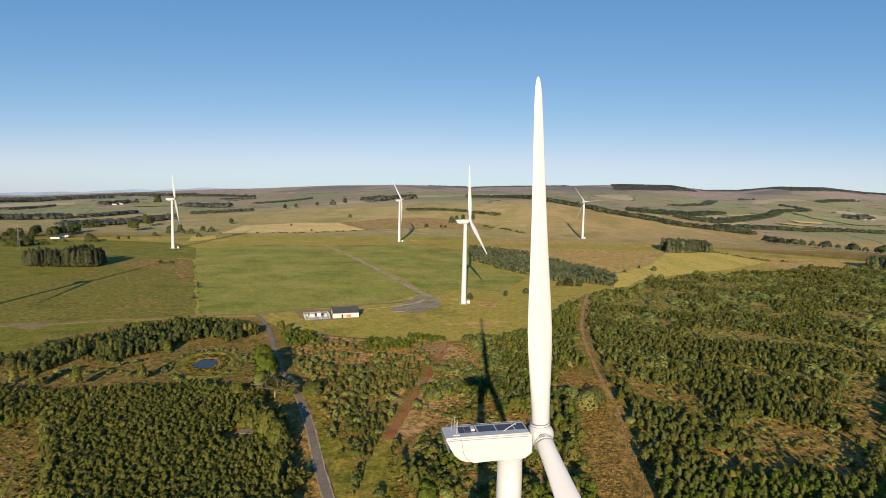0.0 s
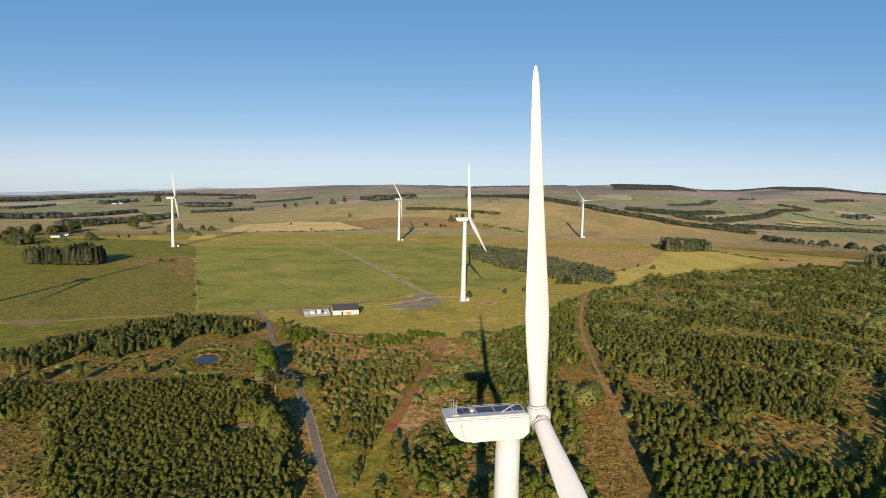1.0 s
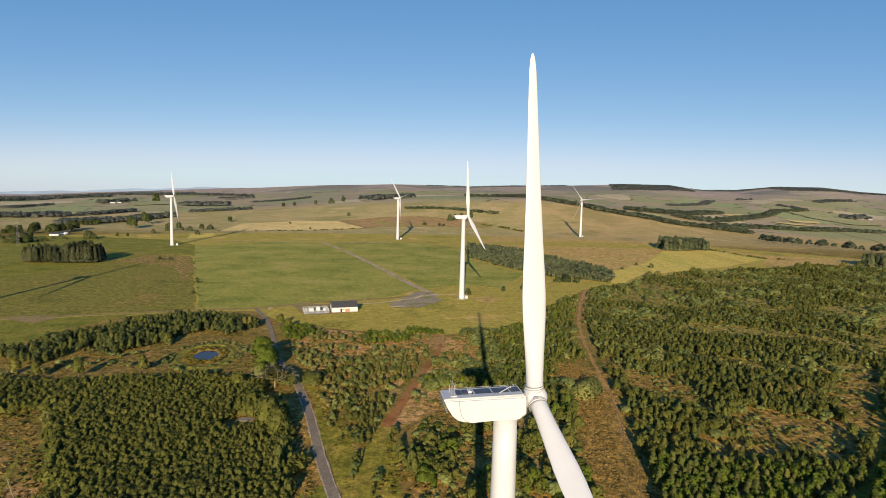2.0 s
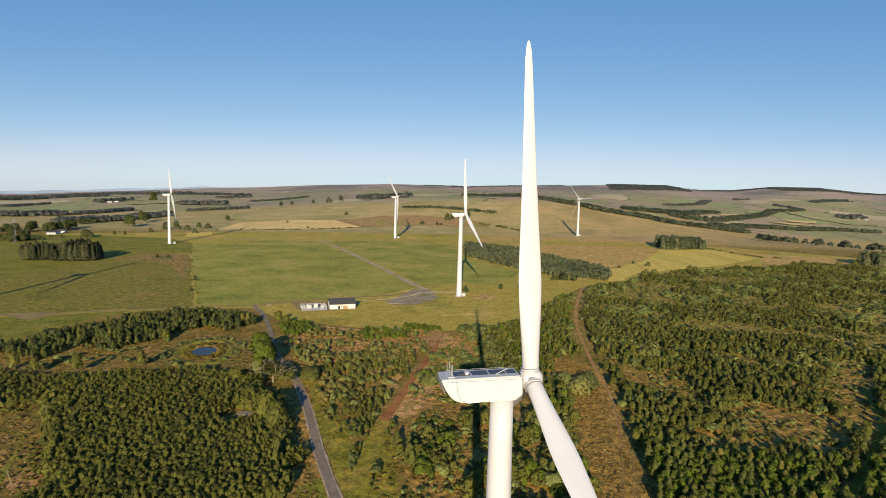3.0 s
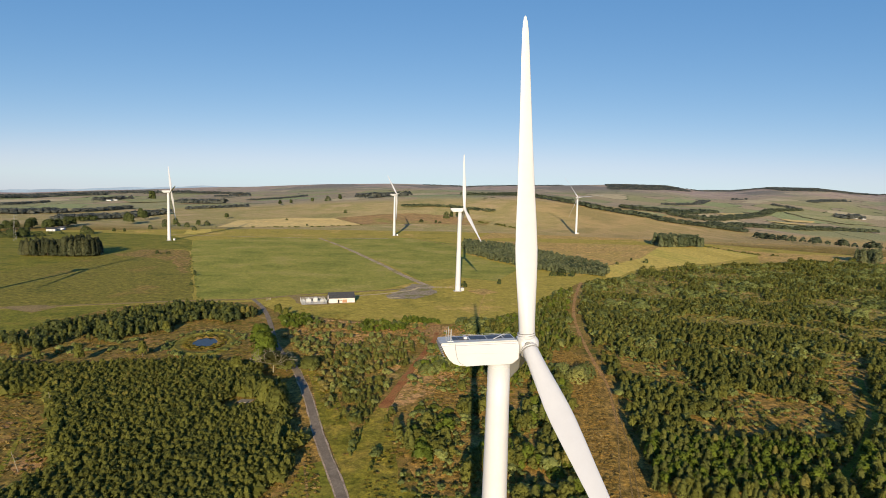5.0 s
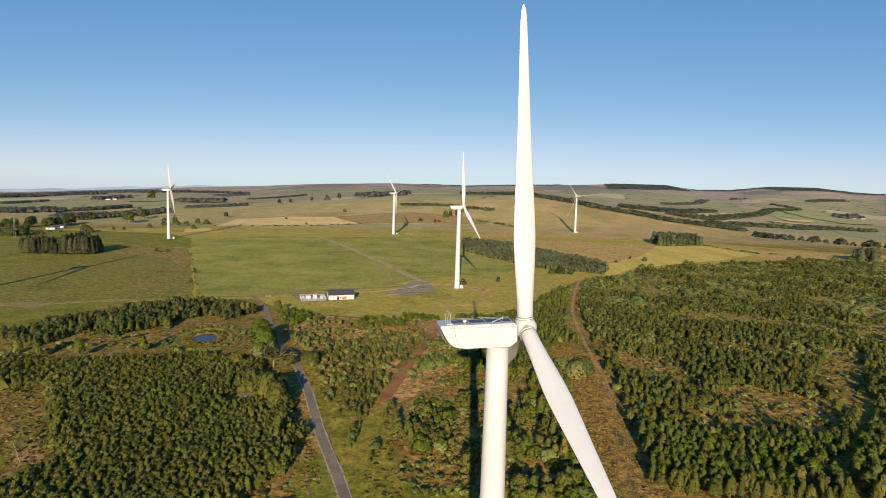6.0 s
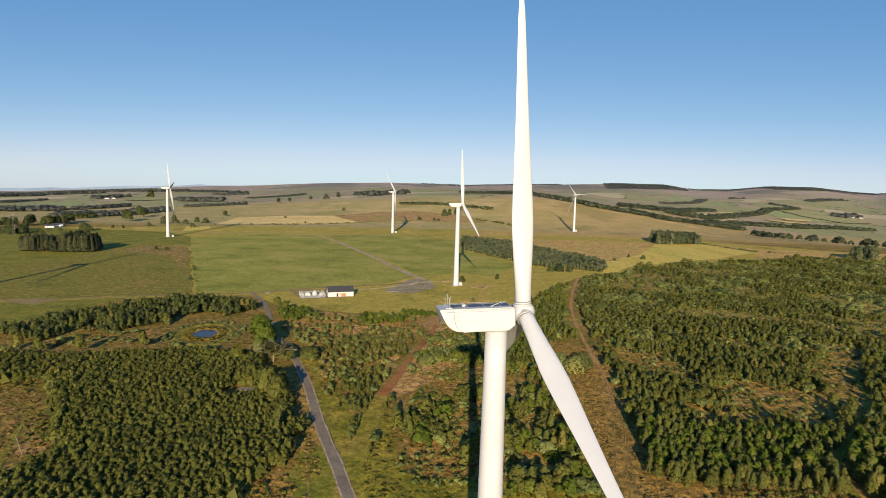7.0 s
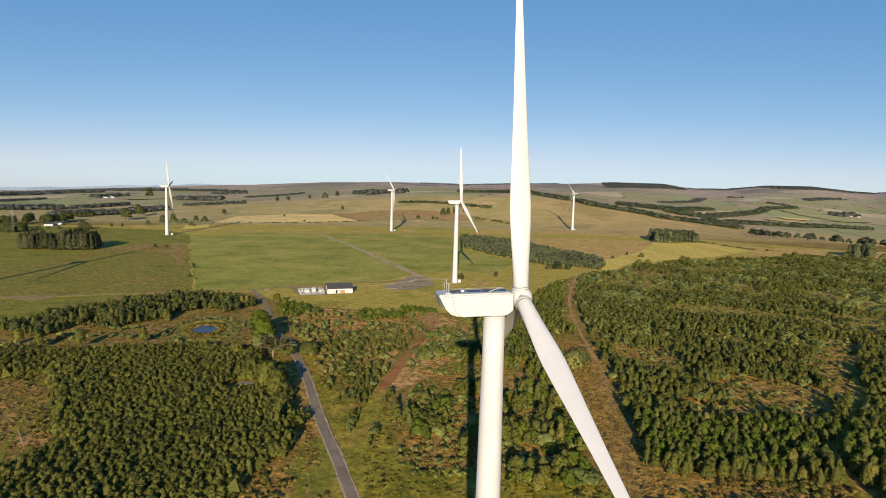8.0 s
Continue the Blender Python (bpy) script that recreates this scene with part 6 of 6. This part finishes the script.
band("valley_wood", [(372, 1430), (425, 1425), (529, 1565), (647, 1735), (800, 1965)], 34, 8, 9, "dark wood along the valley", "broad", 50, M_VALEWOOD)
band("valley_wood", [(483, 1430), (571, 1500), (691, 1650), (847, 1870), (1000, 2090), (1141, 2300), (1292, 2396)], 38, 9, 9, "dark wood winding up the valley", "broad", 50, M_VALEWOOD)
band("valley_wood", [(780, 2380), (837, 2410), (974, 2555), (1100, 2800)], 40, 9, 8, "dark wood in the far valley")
band("farm_trees", [(1322, 2205), (1425, 2243)], 40, 9, 15, "trees sheltering a valley farm")
for cx, cy, rx, ry, many in ((-522, 742, 9, 18, 8), (-556, 782, 14, 18, 8), (-570, 872, 9, 22, 9), (-578, 918, 9, 18, 8), (-602, 850, 14, 30, 8), (-606, 790, 20, 26, 6)):
    for k in range(many):
        a, q = rng.random() * 6.283, math.sqrt(rng.random())
        tree("farm_tree", "broad", M_FIELDTREE, cx + rx * q * math.cos(a), cy + ry * q * math.sin(a), (8.5 + 8 * rng.random()) * (0.62 if cy < 800 else 0.95), 1.45, "large dark broadleaved tree sheltering a farm", "tree", "trees round the farm")
for k in range(16):
    tree("farm_bush", "dome", M_FIELDTREE, -548 + 42 * rng.random(), 728 + 70 * rng.random(), 3 + 3.5 * rng.random(), 1.5, "low dark bush in rough pasture near a farm", "bush", "bushes near the farm")
band("left_wood", [(-628, 1018), (-609, 1056)], 14, 5, 9, "dark shelter strip behind the farm", "broad", 50, M_FIELDTREE, 1.3)
band("left_wood", [(-1010, 1195), (-930, 1200), (-887, 1215), (-850, 1250), (-822, 1300)], 70, 6.5, 9.5, "broad dark shelter wood")
band("left_wood", [(-812, 1240), (-784, 1290), (-764, 1361), (-759, 1462)], 18, 5, 8, "long thin shelter strip")
band("left_wood", [(-668, 1040), (-650, 1075), (-616, 1105), (-600, 1166), (-580, 1244)], 34, 5.5, 10, "long dark shelter wood")
band("left_wood", [(-950, 1955), (-936, 1962)], 12, 4, 24, "clump of tall dark conifers on a far slope", "spruce", 40, M_FIELDTREE, 1.1)
band("left_wood", [(-590, 1362), (-548, 1375), (-493, 1384), (-461, 1402)], 14, 5, 7, "dark shelter strip on the slope")
band("left_wood", [(-759, 1725), (-671, 1664), (-598, 1622)], 26, 6, 12, "dark shelter wood on the slope")
band("left_wood", [(-1066, 1850), (-1055, 1905), (-1026, 1975)], 32, 8, 12, "clump of trees round a far farm")
band("left_wood", [(-1164, 1585), (-1167, 1670), (-1270, 1945)], 24, 8, 7, "broken dark strip on a far slope")
band("left_wood", [(-1360, 1560), (-1240, 1600), (-1164, 1640)], 24, 7, 7, "dark strip on a far slope")
band("left_wood", [(-612, 1860), (-564, 1985), (-541, 2290)], 18, 7, 6, "line of trees on the moor slope")
band("far_forest", [(-1800, 2150), (-1640, 2220), (-1725, 2540), (-1665, 2680), (-1520, 2740)], 120, 13, 11, "dark forest strip on a far hill", "broad", 24, M_HAZEWOOD)
band("far_forest", [(-2200, 2900), (-1900, 2900), (-1656, 2955), (-1467, 3010), (-1293, 3067)], 160, 14, 10, "dark forest strip on a far hill", "broad", 24, M_HAZEWOOD)
band("far_forest", [(-1300, 2650), (-1100, 2660), (-880, 2700)], 60, 12, 10, "dark forest strip on a far hill", "broad", 24, M_HAZEWOOD)
band("far_forest", [(-880, 2300), (-820, 2310), (-760, 2330)], 50, 11, 8, "dark scrub on a far slope", "broad", 24, M_HAZEWOOD)
band("far_forest", [(-230, 1590), (-185, 1690), (-130, 1720)], 40, 8, 13, "dark wood on the ridge", "broad", 50, M_HAZEWOOD)
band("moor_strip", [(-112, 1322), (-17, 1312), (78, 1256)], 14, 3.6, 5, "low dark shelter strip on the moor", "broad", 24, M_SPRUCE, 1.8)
band("far_forest", [(1580, 2830), (1640, 2900), (1750, 2990), (1873, 3060)], 40, 10, 10, "dark wood on a far slope", "broad", 24, M_HAZEWOOD)
band("far_forest", [(1270, 2560), (1290, 2480), (1306, 2400)], 26, 9, 8, "dark scrub along a burn", "broad", 24, M_HAZEWOOD)
band("far_forest", [(1275, 2960), (1308, 2960), (1345, 2950)], 26, 10, 9, "dark clump on a far slope", "broad", 24, M_HAZEWOOD)
band("far_forest", [(-200, 4250), (300, 4350), (700, 4200)], 320, 24, 7, "dark conifer forest on the far hills", "broad", 24, M_HAZEWOOD)
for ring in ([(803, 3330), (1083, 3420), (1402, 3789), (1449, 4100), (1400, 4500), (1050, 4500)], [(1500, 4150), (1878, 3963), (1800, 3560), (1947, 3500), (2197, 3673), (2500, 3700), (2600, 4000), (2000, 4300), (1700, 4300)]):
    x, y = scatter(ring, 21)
    wood("far_forest", "broad", 24, x, y, 4.0 + 2 * rng.random(len(x)), 4.4, M_HAZEWOOD, "dark conifer forest on the far hills")
band("hedge", [(-375, 965), (-235, 1024), (-158, 1080)], 2.5, 7, 2.5, "low broken hedge along the hay field", "shrub", 70, M_PINE)
band("hedge", [(344, 868), (373, 772), (400, 768)], 3, 5, 2.6, "dark hedge above the cut field", "shrub", 70, M_PINE)
band("hedge", [(-166, 398), (-205, 489), (-278, 650)], 2.5, 15, 1.1, "broken line of gorse along the field edge", "shrub", 70, M_PINE)
band("hedge", [(40, 1150), (80, 1120), (110, 1080)], 4, 7, 4, "broken line of bushes on the moor", "shrub", 70, M_PINE)


# ---- farms, pylons ----
def farmhouse(x, y, turn, ln, wd, label):
    b = new("farmhouse")
    b.matrix_world = pose(x, y, float(land(x, y)) - 0.2, 0, 0, turn) @ Matrix.Diagonal((0.75, 0.75, 0.75, 1))
    tagged(b, label, "farmhouse", "far farm buildings")
    bm = bmesh.new()
    pts = [(-wd, 0), (wd, 0), (wd, 4.2), (0, 6.6), (-wd, 4.2)]
    a = [bm.verts.new((-ln, p, q)) for p, q in pts]
    c = [bm.verts.new((ln, p, q)) for p, q in pts]
    for i in range(5):
        bm.faces.new((a[i], a[(i + 1) % 5], c[(i + 1) % 5], c[i]))
    bm.faces.new(a[::-1])
    bm.faces.new(c)
    part("wall", bm, M_WHITE, b, "white wall")
    for s in (-1, 1):
        bm = bmesh.new()
        q = [(-ln - 0.3, (wd + 0.4) * s, 4.0), (ln + 0.3, (wd + 0.4) * s, 4.0), (ln + 0.3, 0, 6.8), (-ln - 0.3, 0, 6.8)]
        lo, hi = [bm.verts.new(v) for v in q], [bm.verts.new((v[0], v[1], v[2] + 0.25)) for v in q]
        bm.faces.new(lo)
        bm.faces.new(hi)
        for i in range(4):
            bm.faces.new((lo[i], lo[(i + 1) % 4], hi[(i + 1) % 4], hi[i]))
        part("roof", bm, M_SLATE, b, "dark slate roof")
    for k in (-0.5, 0.3):
        part("window", boxes((ln * k, ln * k + 1.1, -wd - 0.06, -wd + 0.05, 1.2, 2.6)), M_GLASSDARK, b, "dark window")


for x, y, tn, ln, wd in ((-543, 834, 25, 7, 3), (-541, 846, 40, 3.5, 2.6), (-545, 861, 10, 5, 3), (-1032, 1868, 0, 9, 5), (-1022, 1884, 20, 7, 4), (1390, 2225, 10, 14, 6), (1420, 2215, 40, 9, 5), (560, 1690, 20, 9, 5)):
    farmhouse(x, y, tn, ln, wd, "small white farm building among dark trees")


def pylon(x, y, h):
    b = new("pylon")
    b.matrix_world = pose(x, y, float(land(x, y)), 0, 0, 20)
    tagged(b, "slender grey lattice electricity pylon", "pylon")
    for sx in (-1, 1):
        for sy in (-1, 1):
            bm = bmesh.new()
            rod(bm, (1.3 * sx, 1.3 * sy, -0.2), (0.2 * sx, 0.2 * sy, h), 0.028, 5)
            part("leg", bm, M_STEEL, b)
    bm = bmesh.new()
    for k in range(8):
        a, c = k / 8, (k + 1) / 8
        wa, wc = 1.3 - 1.1 * a, 1.3 - 1.1 * c
        for s in (-1, 1):
            rod(bm, (-wa, wa * s, h * a), (wc, wc * s, h * c), 0.03, 4)
            rod(bm, (wa * s, wa, h * a), (wc * s, -wc, h * c), 0.03, 4)
    part("bracing", bm, M_STEEL, b, "steel lattice bracing")
    for z, w in ((0.98, 2.4), (0.87, 3.0), (0.76, 2.6)):
        bm = bmesh.new()
        rod(bm, (-w, 0, h * z), (w, 0, h * z), 0.05, 5)
        part("cross_arm", bm, M_STEEL, b)


pylon(-503, 707, 29)


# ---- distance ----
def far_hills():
    """Low hills beyond the edge of the upland, their haze painted in as blue."""
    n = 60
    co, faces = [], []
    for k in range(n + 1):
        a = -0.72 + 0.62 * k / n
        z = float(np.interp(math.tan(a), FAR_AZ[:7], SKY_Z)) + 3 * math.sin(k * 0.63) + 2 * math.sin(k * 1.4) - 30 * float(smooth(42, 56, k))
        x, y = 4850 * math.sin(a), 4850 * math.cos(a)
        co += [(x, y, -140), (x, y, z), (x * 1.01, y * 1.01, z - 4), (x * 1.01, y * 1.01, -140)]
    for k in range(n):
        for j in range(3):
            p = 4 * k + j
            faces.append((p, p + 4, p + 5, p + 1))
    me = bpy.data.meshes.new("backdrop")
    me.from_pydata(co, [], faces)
    me.materials.append(flat_paint("far_haze_blue_hills", (0.21, 0.29, 0.43), 0.95, 0, 0.2, 0.004, 0.0))
    tagged(new("backdrop", me), "hills on the horizon, painted pale blue for haze", "hills", "", "structure")


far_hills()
